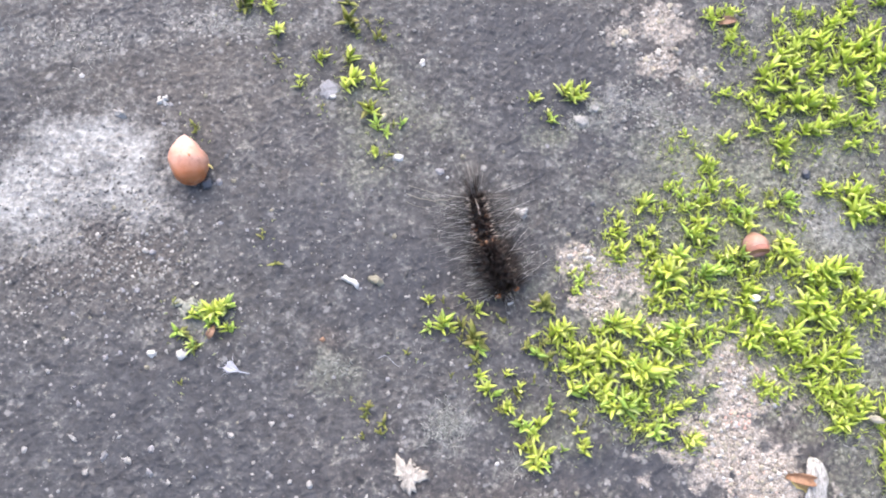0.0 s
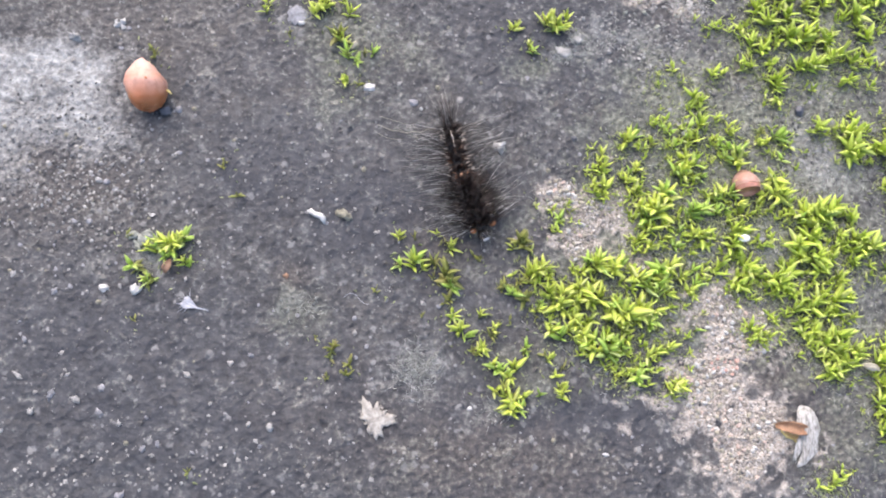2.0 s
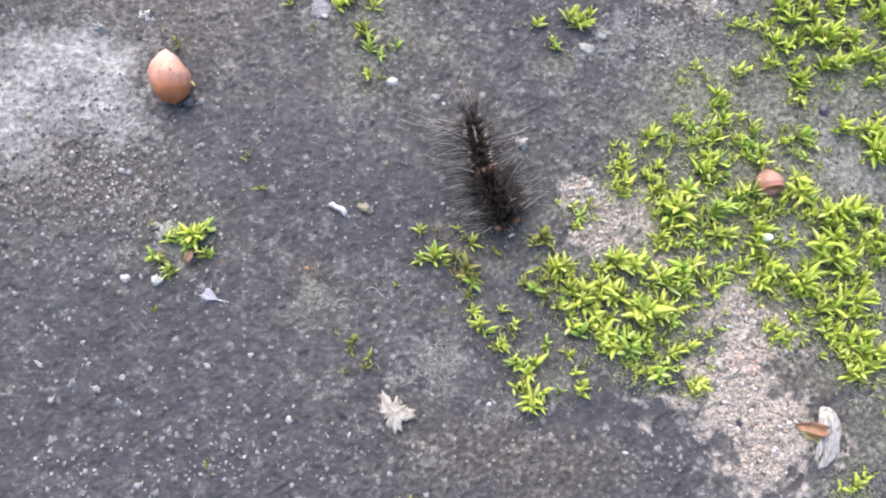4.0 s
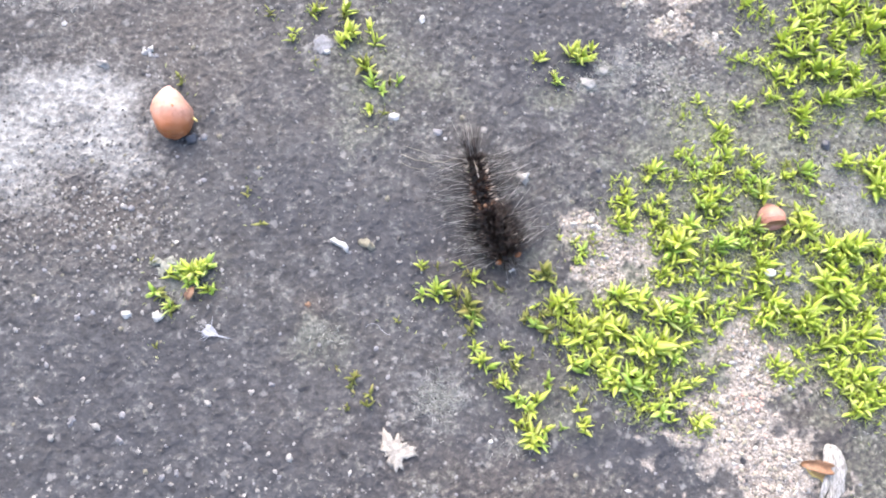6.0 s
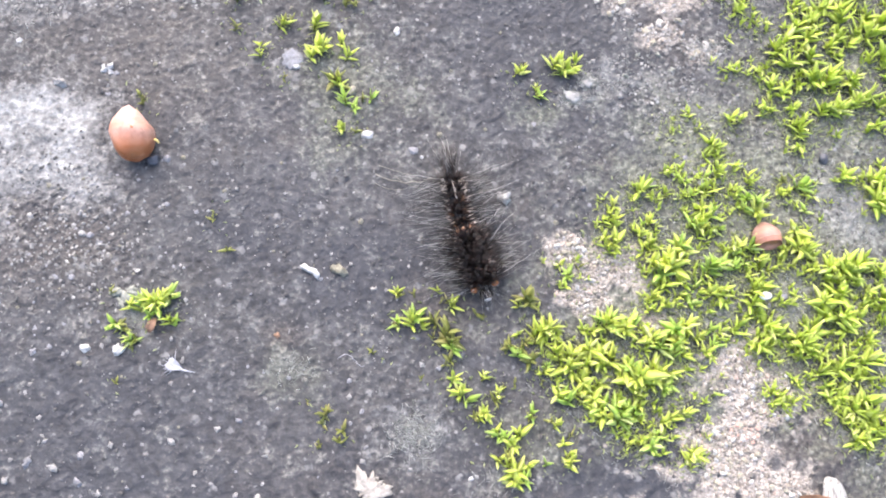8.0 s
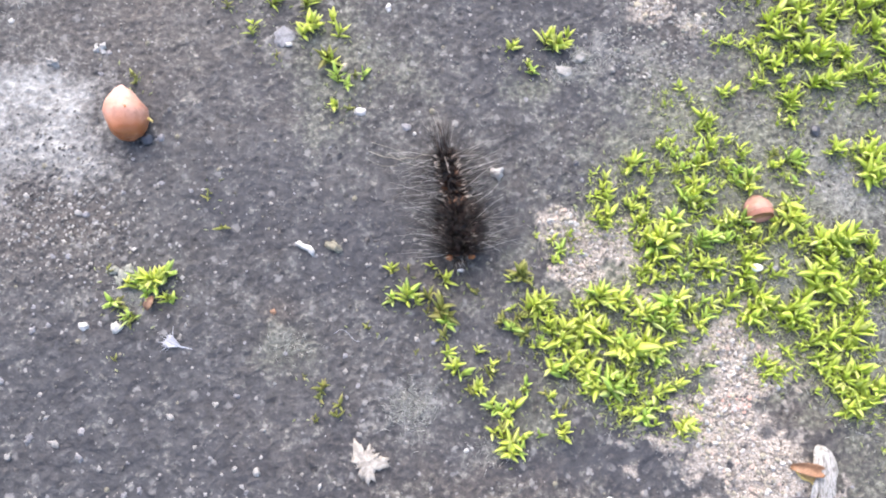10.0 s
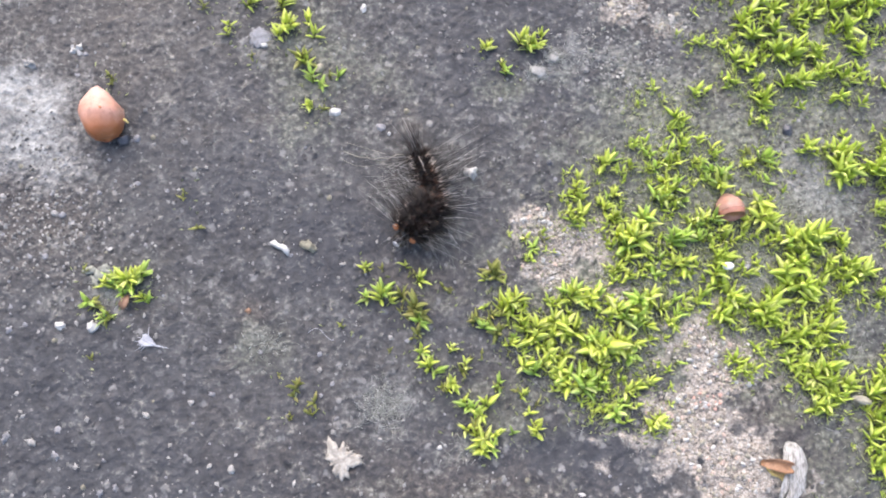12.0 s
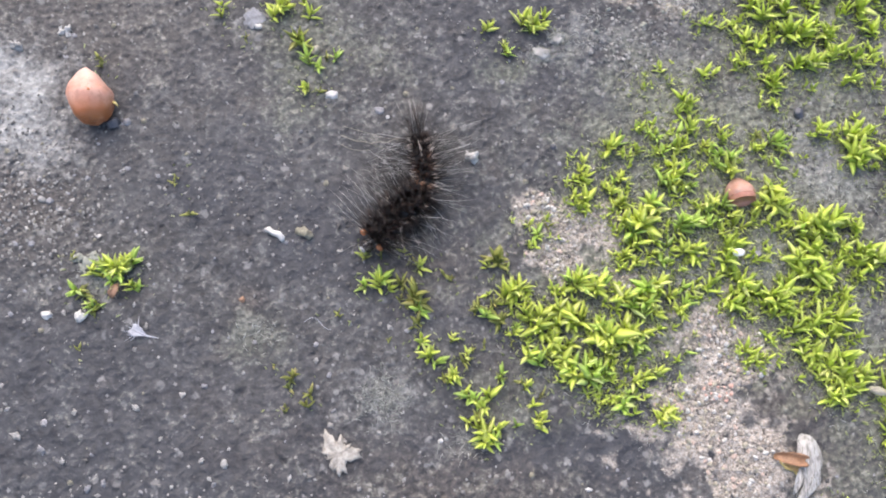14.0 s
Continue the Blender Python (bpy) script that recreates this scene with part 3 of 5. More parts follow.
def bristle_mesh(k, rng):
    """Short stiff bristles that spread from a row of tufts round the ring."""
    pile = Pile()
    r, front = GIRTH[k] * MM, k >= 7
    for a in TUFTS:
        a = radians(a + rng.gauss(0, 5))
        out = Vector((math.cos(a), 0, math.sin(a)))
        foot = out * r * 0.82 + Vector((0, rng.gauss(0, 0.25) * MM, 0))
        for _ in range(12 if k > 11 else 34 if front else 26):
            way = (out + Vector((rng.gauss(0, .15), rng.gauss(-0.75 if k <= 1 else -0.12, .18), rng.gauss(0, .14)))).normalized()
            if way.z < -0.15:
                continue
            start = foot + Vector((rng.gauss(0, .18), rng.gauss(0, .24), rng.gauss(0, .16))) * MM
            hair(pile, start, way, (rng.uniform(1.6, 5.0) if front else rng.uniform(0.9, 2.5)) * MM, (0.14 if front else 0.11) * MM, 0.0, rng)
        for _ in range(11 if front else 4):
            way = (out + Vector((rng.gauss(0, .3), rng.gauss(-0.1, .35), rng.gauss(0, .2)))).normalized()
            if way.z > -0.1:
                hair(pile, foot, way, (rng.uniform(3.2, 6.0) if front else rng.uniform(1.6, 3.0)) * MM, 0.13 * MM, 0.0, rng)
    if k <= 1:
        for _ in range(20):
            way = Vector((rng.gauss(0, .30), -1, rng.uniform(0.05, 0.6))).normalized()
            hair(pile, Vector((rng.gauss(0, .6) * MM, -0.6 * MM, r * 0.4)), way, rng.uniform(4.5, 10.5) * MM, rng.uniform(0.06, 0.085) * MM, 0.05, rng)
    return pile.mesh("bristles", DARK_HAIR)


def long_hair_mesh(k, rng):
    """Fine hairs, longer than the body is wide, in fans from the side tufts."""
    pile = Pile()
    r = GIRTH[k] * MM
    for side in (-1, 1):
        for rise in (0.05, 0.28, 0.6):
            fan = rng.gauss(-0.05, .22)
            for _ in range(8):
                way = Vector((side, fan + rng.gauss(0, .20), rise + rng.gauss(0, .12))).normalized()
                length = rng.uniform(5.0, 10.0) if rng.random() < 0.55 else rng.uniform(10.0, 15.5)
                hair(pile, Vector((side * r * 0.75, rng.uniform(-.6, .6) * MM, r * (0.2 + 0.4 * rise))), way, length * MM, rng.uniform(0.032, 0.058) * MM, 0.12 * rise, rng)
    if k <= 1:
        for _ in range(44):
            way = Vector((rng.gauss(0, .26), -1, rng.uniform(0.05, 0.7))).normalized()
            hair(pile, Vector((rng.gauss(0, .5) * MM, -0.6 * MM, r * 0.4)), way, rng.uniform(5, 13.0) * MM, rng.uniform(0.035, 0.062) * MM, 0.05, rng)
    if k >= 11:
        for _ in range(36):
            way = Vector((rng.gauss(0, .5), 1, rng.uniform(0.05, .7))).normalized()
            hair(pile, Vector((rng.gauss(0, .8) * MM, 0.5 * MM, r * 0.3)), way, rng.uniform(3, 8) * MM, rng.uniform(0.03, 0.05) * MM, 0.08, rng)
    return pile.mesh("long_hairs", LONG_HAIR)


def build_caterpillar():
    rng = random.Random(5)
    bug = tagged(new("caterpillar"), "black hairy caterpillar with orange warts crawling on concrete", "caterpillar")
    rings = []
    for k in range(SEGMENTS):
        ring = part("segment", segment_mesh(k, rng), bug)
        part("bristles", bristle_mesh(k, rng), ring, "dense short black bristles")
        part("long_hairs", long_hair_mesh(k, rng), ring, "long fine pale and dark hairs")
        r = GIRTH[k]
        # stout side bristles in cream, a painted glint of shiny hair
        flecks = Pile()
        for _ in range(10):
            side, lift = rng.choice((-1, 1)), rng.uniform(0.1, 1.0)
            hair(flecks, Vector((side * r * 0.85, rng.uniform(-.8, .8), r * lift * 0.8)) * MM, Vector((side, rng.gauss(0, .4), lift + 0.3)).normalized(), rng.uniform(1.3, 3.0) * MM, 0.13 * MM, 0, rng)
        part("pale_bristles", flecks.mesh("pale_bristles", STRIPE_AND_GLINT), ring, "few stout bristles with their glint painted cream")
        if k in (1, 2):
            line = Pile()
            tube(line, [(0.1 * MM, -1.6 * MM, r * 0.93 * MM), (0, 0, (r * 0.9 + 0.62) * MM), (-0.1 * MM, 1.6 * MM, r * 0.93 * MM)], [0.12 * MM, 0.26 * MM, 0.12 * MM], 6)
            part("stripe", line.mesh("stripe", STRIPE_AND_GLINT), ring, "short cream stripe along the back")
        if k in (3, 4, 5, 6, 7, 12):
            collar = Pile()
            for _ in range(44 if k in (6, 7) else 26):
                a = rng.uniform(0.3, 2.84)
                out = Vector((math.cos(a), rng.gauss(0, .3), math.sin(a))).normalized()
                hair(collar, Vector((out.x, rng.gauss(0, .3) / r, out.z)) * r * 0.85 * MM, out, rng.uniform(1.2, 2.9) * MM, 0.10 * MM, 0, rng)
            part("collar_bristles", collar.mesh("collar_bristles", BROWN_HAIR), ring, "short rust-brown bristles")
        if k == 6:
            for x in (-1.2, 0.2, 1.4):
                part("wart", lump_mesh("wart", (1.1, 0.95, 0.8), BROWN_WART, k + x), ring, "orange-brown wart", pose(x * MM, 0.1 * MM, (r * 0.85 + 0.75 - 0.35 * abs(x)) * MM))
        if k == 12:
            for x in (-1, 1):
                part("wart", lump_mesh("wart", (1.55, 1.35, 1.15), WART, k + x), ring, "bright orange wart", pose(x * 2.35 * MM, 0.8 * MM, 1.1 * MM))
        rings.append(ring)
    verts, faces = ball(10, 16)
    head = part("head", mesh_of("head", [(x * 1.65 * MM, z * 1.3 * MM, y * 1.5 * MM) for x, y, z in verts], faces, HEAD_SHELL), bug, "glossy dark head")
    part("face_plate", lump_mesh("face_plate", (1.7, 1.4, 0.6), FACE, 4), head, "pale shining face plate", pose(0, 1.22 * MM, 0.35 * MM, -74, 0, 0))
    rings.append(head)
    return rings


RINGS = build_caterpillar()

# seconds; the bend of the back and the neck, x and y in mm; how high the neck is held
CRAWL = [(0, 3.6, 5.4, 8.2, -6.0, 2.3), (0.5, 3.6, 5.5, 8.1, -5.7, 2.3), (1, 3.6, 5.5, 8.1, -6.3, 2.3), (1.5, 3.7, 5.5, 8.3, -6.3, 2.3), (2, 3.7, 5.5, 8.3, -5.8, 2.3),
         (2.5, 3.7, 5.5, 8.6, -5.9, 2.3), (5, 3.7, 5.4, 8.9, -6.0, 2.4), (6, 3.7, 5.4, 8.7, -5.8, 2.4), (6.5, 3.7, 5.4, 8.8, -6.7, 2.3), (7, 3.7, 5.3, 8.3, -6.8, 2.4)]
CRAWL += [(7.5, 3.7, 5.3, 8.8, -6.8, 2.4), (8, 3.7, 5.4, 8.0, -6.4, 2.5), (10.5, 3.7, 6.4, 4.2, -4.9, 3.0), (11, 3.7, 6.8, 5.2, -3.6, 3.8), (11.5, 3.8, 7.0, 5.0, -1.4, 4.4),
          (12, 5.0, 6.8, -1.5, -1.0, 3.4), (12.5, 4.1, 7.0, -6.2, -3.6, 2.6), (13, 3.9, 6.8, -7.0, -4.0, 2.4), (13.5, 3.6, 6.5, -7.6, -4.3, 2.4), (14, 3.2, 6.4, -8.0, -5.1, 2.3)]
TAIL = Vector((1.1, 16.6, 1.8))


def spine(bend, neck):
    """Places of the rings and the head, in mm, along a rounded bend."""
    line = []
    for n in range(61):
        u = n / 60
        line.append(TAIL.lerp(bend, u * 2) if u < 0.5 else bend.lerp(neck, u * 2 - 1))
    for _ in range(60):
        line = [line[0]] + [(a + b * 2 + c) / 4 for a, b, c in zip(line, line[1:], line[2:])] + [line[-1]]
    places = [line[round(60 * k / (SEGMENTS - 1))] for k in range(SEGMENTS)]
    return places + [places[-1] + (places[-1] - places[-2]).normalized() * 2.3 - Vector((0, 0, 0.2))]


def caterpillar_motion():
    rows = [[] for _ in RINGS]
    for t, bx, by, nx, ny, nz in CRAWL:
        places = spine(Vector((bx, by, 2.1)), Vector((nx, ny, nz)))
        for k, place in enumerate(places):
            ahead = places[min(k + 1, SEGMENTS)] - places[max(k - 1, 0)]
            turn = math.degrees(math.atan2(-ahead.x, ahead.y))
            pitch = math.degrees(math.atan2(ahead.z, math.hypot(ahead.x, ahead.y)))
            rows[k].append((t, Matrix.Translation(place * MM) @ pose(0, 0, 0, 0, 0, turn) @ pose(0, 0, 0, pitch, 0, 0)))
    return rows


# ---- seeds, husk and fragments ----
def teardrop_mesh(name, length, width, height, tip, material, seed, low=-1.0, high=1.0):
    """A seed lying on its side along y; tip: how pointed the +y end is. low, high: the stretch of its length."""
    rows, sides, verts, faces = 18, 22, [], []
    for r in range(rows + 1):
        u = low + (high - low) * r / rows
        w = math.sqrt(max(0.0, 1 - u * u))
        if u > 0:
            w = w * (1 - tip * u ** 1.3) + tip * 0.10 * u * (1 - u)
        w = max(w, 0.02)
        for s in range(sides):
            a = 2 * math.pi * s / sides
            v = Vector((w * math.cos(a), u, w * math.sin(a)))
            k = 1 + 0.13 * noise.noise(v * 1.5 + Vector((seed, 0, 0))) + 0.04 * noise.noise(v * 4 + Vector((0, seed, 0)))
            verts.append(Vector((v.x * width - 0.06 * v.y * width, v.y * length, v.z * height)) * k * MM * 0.5)
    for r in range(rows):
        for s in range(sides):
            t = (s + 1) % sides
            faces.append((r * sides + s, r * sides + t, (r + 1) * sides + t, (r + 1) * sides + s))
    faces.append(tuple(range(sides)))
    faces.append(tuple(reversed(range(rows * sides, (rows + 1) * sides))))
    return mesh_of(name, verts, [tuple(reversed(f)) for f in faces], material)


def build_big_seed():
    seed = tagged(new("seed"), "smooth orange-pink teardrop seed lying on concrete", "seed")
    seed.matrix_basis = pose(-68.3 * MM, 24.7 * MM, (ground_z(-69, 25) + 3.8) * MM, 8, 0, 6) @ Matrix.Scale(0.93, 4)
    part("body", teardrop_mesh("body", 13.2, 10.4, 8.6, 0.70, SEED_SKIN, 3.0), seed)
    # the brown base also carries the seed's lower shading in its colour
    part("base", teardrop_mesh("base", 13.4, 10.45, 8.7, 0.5, SEED_BASE, 3.0, -1.0, -0.80), seed, "brown rim at the blunt end, shade painted in", pose(0, -0.05 * MM, -0.2 * MM))
    line = Pile()
    tube(line, [(4.3 * MM, -1.6 * MM, -0.6 * MM), (5.4 * MM, -2.2 * MM, -0.2 * MM), (6.0 * MM, -2.9 * MM, 0.0)], [0.30 * MM, 0.34 * MM, 0.22 * MM], 7)
    part("stalk", line.mesh("stalk", STALK), seed, "short straw-yellow stalk")
    part("scar", lump_mesh("scar", (0.9, 0.75, 0.25), SEED_BASE, 2.0), seed, "small dark scar", pose(1.2 * MM, 0.3 * MM, 4.22 * MM))


def build_small_seed():
    seed = tagged(new("seed"), "small pinkish-brown seed lying among moss", "seed")
    seed.matrix_basis = resting(71.7, 6.4, 6)
    part("body", teardrop_mesh("body", 8.2, 6.6, 5.4, 0.45, SEED_SKIN_PINK, 12.0, -0.20, 1.0), seed, "", pose(0.1 * MM, -0.9 * MM, 2.5 * MM, -16, 0, 0))
    part("base", teardrop_mesh("base", 8.2, 6.45, 5.28, 0.45, BRICK_SKIN, 12.0, -0.46, -0.19), seed, "flat brick-red underside", pose(0.1 * MM, -0.9 * MM, 2.5 * MM, -16, 0, 0))


build_big_seed()
build_small_seed()


def blade_mesh(name, spine_points, widths, thick, material, cup=0.0, normal=(0, 0, 1)):
    """A thin shell along a line, of a given width and thickness, cupped across; all in mm."""
    verts, faces, cols = [], [], 6
    n = len(spine_points)
    for side in (0, 1):
        for k, (p, w) in enumerate(zip(spine_points, widths)):
            p = Vector(p)
            ahead = (Vector(spine_points[min(k + 1, n - 1)]) - Vector(spine_points[max(k - 1, 0)])).normalized()
            across = ahead.cross(Vector(normal)).normalized()
            up = across.cross(ahead)
            for c in range(cols + 1):
                u = 2 * c / cols - 1
                ripple = 0.22 * w * noise.noise(Vector((k * 0.6, u * 1.7, w)))
                verts.append((p + across * u * w * 0.5 + up * (cup * w * u * u + ripple - side * thick)) * MM)
    m = n * (cols + 1)
    for k in range(n - 1):
        for c in range(cols):
            a = k * (cols + 1) + c
            quad = (a, a + 1, a + cols + 2, a + cols + 1)
            faces += [quad, tuple(m + i for i in reversed(quad))]
        for c in (0, cols):
            a, b = k * (cols + 1) + c, (k + 1) * (cols + 1) + c
            faces.append((a, b, b + m, a + m) if c == 0 else (b, a, a + m, b + m))
    for k in (0, n - 1):
        for c in range(cols):
            a = k * (cols + 1) + c
            faces.append((a + 1, a, a + m, a + m + 1) if k == 0 else (a, a + 1, a + m + 1, a + m))
    return mesh_of(name, verts, faces, material)


def vein_mesh():
    pile = Pile()
    tube(pile, [Vector(p) * MM for p in ((-0.5, 6.6, 1.4), (0.1, 4.6, 2.2), (0.5, 1.8, 2.35), (0.85, -1.4, 2.05), (0.5, -4.2, 1.6), (-0.9, -6.6, 0.95))], [0.05 * MM, 0.13 * MM, 0.16 * MM, 0.16 * MM, 0.12 * MM, 0.04 * MM], 6)
    return pile.mesh("vein", HUSK)


def build_husk():
    husk = tagged(new("seed_husk"), "pale papery seed husk with a curled brown bract", "husk")
    husk.matrix_basis = pose(82.4 * MM, -52.4 * MM, ground_z(82.4, -52.4) * MM) @ Matrix.Diagonal((1.0, 0.92, 1.0, 1.0))
    part("wing", blade_mesh("wing", [(-0.6, 7.0, 0.9), (-0.3, 6.3, 1.5), (0.1, 4.9, 2.1), (0.4, 3.0, 2.3), (0.7, 0.8, 2.2), (0.9, -1.4, 1.9), (0.7, -3.6, 1.6), (0.1, -5.4, 1.2), (-0.9, -6.8, 0.8), (-2.2, -7.9, 0.4)],
                            [0.9, 2.9, 4.3, 5.0, 5.1, 4.5, 3.5, 2.6, 1.8, 0.5], 0.14, HUSK, -0.16), husk, "translucent off-white papery wing")
    part("wing_fold", blade_mesh("wing_fold", [(-1.7, -0.6, 1.5), (-1.9, -2.2, 1.3), (-2.1, -3.8, 1.0), (-2.5, -5.2, 0.6), (-2.9, -6.4, 0.3)], [0.5, 1.5, 1.6, 1.1, 0.3], 0.12, HUSK, 0.2), husk, "torn inner fold of the wing")
    part("vein", vein_mesh(), husk, "fine pale mid-vein")
    part("bract", blade_mesh("bract", [(-6.8, 2.2, 0.9), (-5.4, 2.0, 1.5), (-3.8, 1.8, 2.0), (-2.2, 1.4, 2.2), (-0.8, 1.1, 2.0), (0.2, 0.9, 1.7)], [1.1, 2.2, 2.9, 3.0, 2.4, 1.0], 0.2, BRACT, 0.34), husk, "curled brown bract")
    part("bract_lip", blade_mesh("bract_lip", [(-4.6, 0.4, 0.7), (-3.4, -0.1, 1.1), (-2.2, -0.6, 1.2), (-1.2, -1.3, 1.0)], [0.5, 1.3, 1.4, 0.5], 0.16, BRACT_PALE, 0.2), husk, "ochre inner lip of the bract")
    line = Pile()
    tube(line, [(-5.4, 0.9, 0.3), (-4.2, -0.6, 0.7), (-2.6, -1.1, 0.8), (-1.2, -3.0, 0.4)], [0.2, 0.3, 0.3, 0.16], 6)
    line.verts = [v * MM for v in line.verts]
    part("stalk", line.mesh("stalk", STALK), husk, "thin straw-yellow stalk")


build_husk()


def stone(name, x, y, size, material, label, category, turn=0.0, rough=0.18, seed=1.0, group=""):
    ob = new(name, lump_mesh(name, [0.86 * v for v in size], material, seed, rough + (0.16 if rough > 0.1 else 0)))
    ob.matrix_basis = resting(x, y, turn, -0.3 if name == "lichen" else 0.1)
    return tagged(ob, label, category, group)


stone("pebble", -64.4, 19.7, (3.5, 3.0, 2.4), DARK_STONE, "small glossy dark blue-grey pebble beside the orange seed", "pebble", 20, 0.12, 1)
stone("pebble", -61.5, 20.2, (1.8, 2.0, 1.3), GREY_STONE, "tiny pale grey pebble beside a dark pebble", "pebble", 0, 0.12, 2)
stone("pebble", -75.0, -21.4, (2.5, 2.0, 1.6), WHITE_STONE, "tiny off-white pebble on concrete", "pebble", 10, 0.2, 3, "white pebbles")
stone("pebble", -68.1, -21.6, (2.9, 2.6, 1.9), WHITE_STONE, "small white pebble near a moss patch", "pebble", 40, 0.25, 4, "white pebbles")
stone("pebble", -37.5, -51.3, (1.6, 2.1, 1.2), PALE_GRIT, "small rounded white pebble on concrete", "pebble", 15, 0.2, 5, "white pebbles")
stone("pebble", -11.9, 52.8, (1.6, 2.2, 1.2), WHITE_STONE, "small upright white chip on dark concrete", "pebble", 0, 0.2, 6, "white pebbles")
stone("pebble", -18.0, 27.2, (3.2, 2.0, 1.4), WHITE_STONE, "bright white stone chip below a moss tuft", "pebble", 12, 0.25, 7, "white pebbles")
stone("pebble", -21.6, 37.6, (2.2, 2.9, 2.4), CREAM_STONE, "cream stone chip against a moss tuft", "pebble", -20, 0.25, 7.5)
for x, y, size, turn in ((-77.0, 40.5, 1.7, 10), (-75.9, 41.3, 1.9, 60), (-75.6, 40.0, 1.5, 120), (-77.3, 41.6, 1.0, 30)):
    stone("pebble", x, y, (size, 0.8 * size, 0.9 * size), WHITE_STONE, "angular off-white stone chip in a small cluster", "pebble", turn, 0.5, 8 + x, "off-white chips")
stone("pebble", -74.4, 39.9, (1.7, 1.2, 0.9), GREY_STONE, "pale grey stone flake on concrete", "pebble", 10, 0.3, 9)
stone("pebble", -96.2, 46.8, (1.6, 1.4, 1.0), WHITE_STONE, "tiny white pebble above a pale patch", "pebble", 10, 0.2, 9.5, "white pebbles")
stone("pebble", -86.6, 37.2, (3.2, 2.0, 1.6), PALE_GRIT, "grey stone lump at the edge of a pale patch", "pebble", -15, 0.7, 9.7)
stone("pebble", 13.1, 13.5, (2.9, 2.8, 2.4), WHITE_STONE, "knobbly off-white crumb beside the caterpillar", "pebble", 30, 0.5, 10)
stone("pebble", -7.4, 23.9, (2.6, 2.0, 1.2), GREY_STONE, "smooth light grey pebble set in concrete", "pebble", -15, 0.12, 11)
stone("pebble", -5.6, 22.4, (1.1, 1.0, 0.8), WHITE_STONE, "tiny white grain beside a grey pebble", "pebble", 0, 0.2, 11.5)
stone("pebble", 31.1, 16.2, (1.6, 1.6, 1.2), DARK_STONE, "tiny round blue-grey pebble", "pebble", 0, 0.1, 12)
stone("pebble", 87.9, 25.2, (2.4, 2.9, 1.8), DARK_STONE, "dark slate-blue pebble near moss", "pebble", 8, 0.25, 13)
stone("pebble", -55.8, -40.2, (2.3, 1.2, 0.9), PALE_GRIT, "thin white stone splinter", "pebble", -40, 0.3, 14)
stone("pebble", 75.7, -7.5, (2.0, 1.8, 1.5), GREY_STONE, "pale grey crumb between moss shoots", "pebble", 0, 0.3, 15)
stone("pebble", 36.5, -57.0, (2.2, 1.0, 0.8), WHITE_STONE, "thin white flake on dark concrete", "pebble", -10, 0.3, 16)
stone("pebble", -91.2, -40.6, (2.8, 1.0, 0.8), PALE_GRIT, "long thin white flake on concrete", "pebble", -38, 0.3, 17)
stone("pebble", -35.5, -18.0, (1.4, 1.2, 0.8), BROWN_LEAF, "tiny rust-brown crumb on concrete", "crumb", 0, 0.3, 18)
stone("pebble", 6.0, -47.0, (1.5, 1.0, 0.8), WHITE_STONE, "tiny white grain on dark concrete", "pebble", 30, 0.2, 19)
stone("pebble", 58.5, 18.4, (2.4, 2.0, 1.6), WHITE_STONE, "pale crumb between moss shoots", "pebble", 30, 0.4, 20)
stone("lichen", 29.2, 37.9, (4.4, 3.2, 0.7), PALE_GRIT, "pale crumbly lichen spot on dark concrete", "lichen", 10, 0.5, 23)
stone("lichen", 32.9, 41.7, (3.4, 2.4, 0.6), PALE_GRIT, "small pale lichen spot near a moss tuft", "lichen", 40, 0.5, 24)
for x, y, size, turn in ((-69.6, -9.6, 2.9, 10), (-67.4, -10.6, 3.1, 70), (-66.4, -9.2, 2.4, 30), (-68.2, -12.0, 2.2, 120), (-65.6, -11.6, 2.0, 160), (-64.8, -10.0, 1.6, 45)):
    stone("lichen", x, y, (size, 0.75 * size, 0.9), LICHEN_PALE, "crumbly whitish-green lichen beside a moss patch", "lichen", turn, 0.7, 26 + x, "lichen crumbs")
stone("petal", 70.0, -7.8, (3.2, 2.1, 1.2), PETAL, "smooth oval white flake resting on moss", "flake", 5, 0.04, 21).location.z += 3.4 * MM
stone("husk", 99.0, -37.1, (5.0, 2.0, 1.4), CREAM_STONE, "cream oblong husk lying against moss", "husk", -14, 0.12, 22).location.z += 2.2 * MM
stone("pebble", -34.4, 42.9, (2.0, 1.3, 1.4), WHITE_STONE, "small white lump at the rim of a lichen disc", "pebble", 10, 0.2, 25)


# flakes and chips that lie flush in the worn surface: x, y and length in mm
LIME_FLAKES = [(35.3, 62.3, 1.8), (41.4, 62.5, 2.6), (42.8, 60.2, 2.4), (38.2, 59.2, 1.6), (40.7, 64.1, 1.8), (47.1, 55.5, 2.2), (50.2, 57.2, 2.4), (48.5, 52.4, 1.8), (51.6, 54.9, 2.6), (54.9, 58.5, 1.6), (51.2, 60.4, 1.6), (59.0, 50.4, 2.2), (61.4, 52.3, 2.4), (63.0, 53.3, 1.6), (50.1, 69.2, 2.6), (54.1, 71.0, 2.4), (47.0, 68.3, 2), (51.5, 66.4, 1.8), (57.0, 68.7, 1.6)]
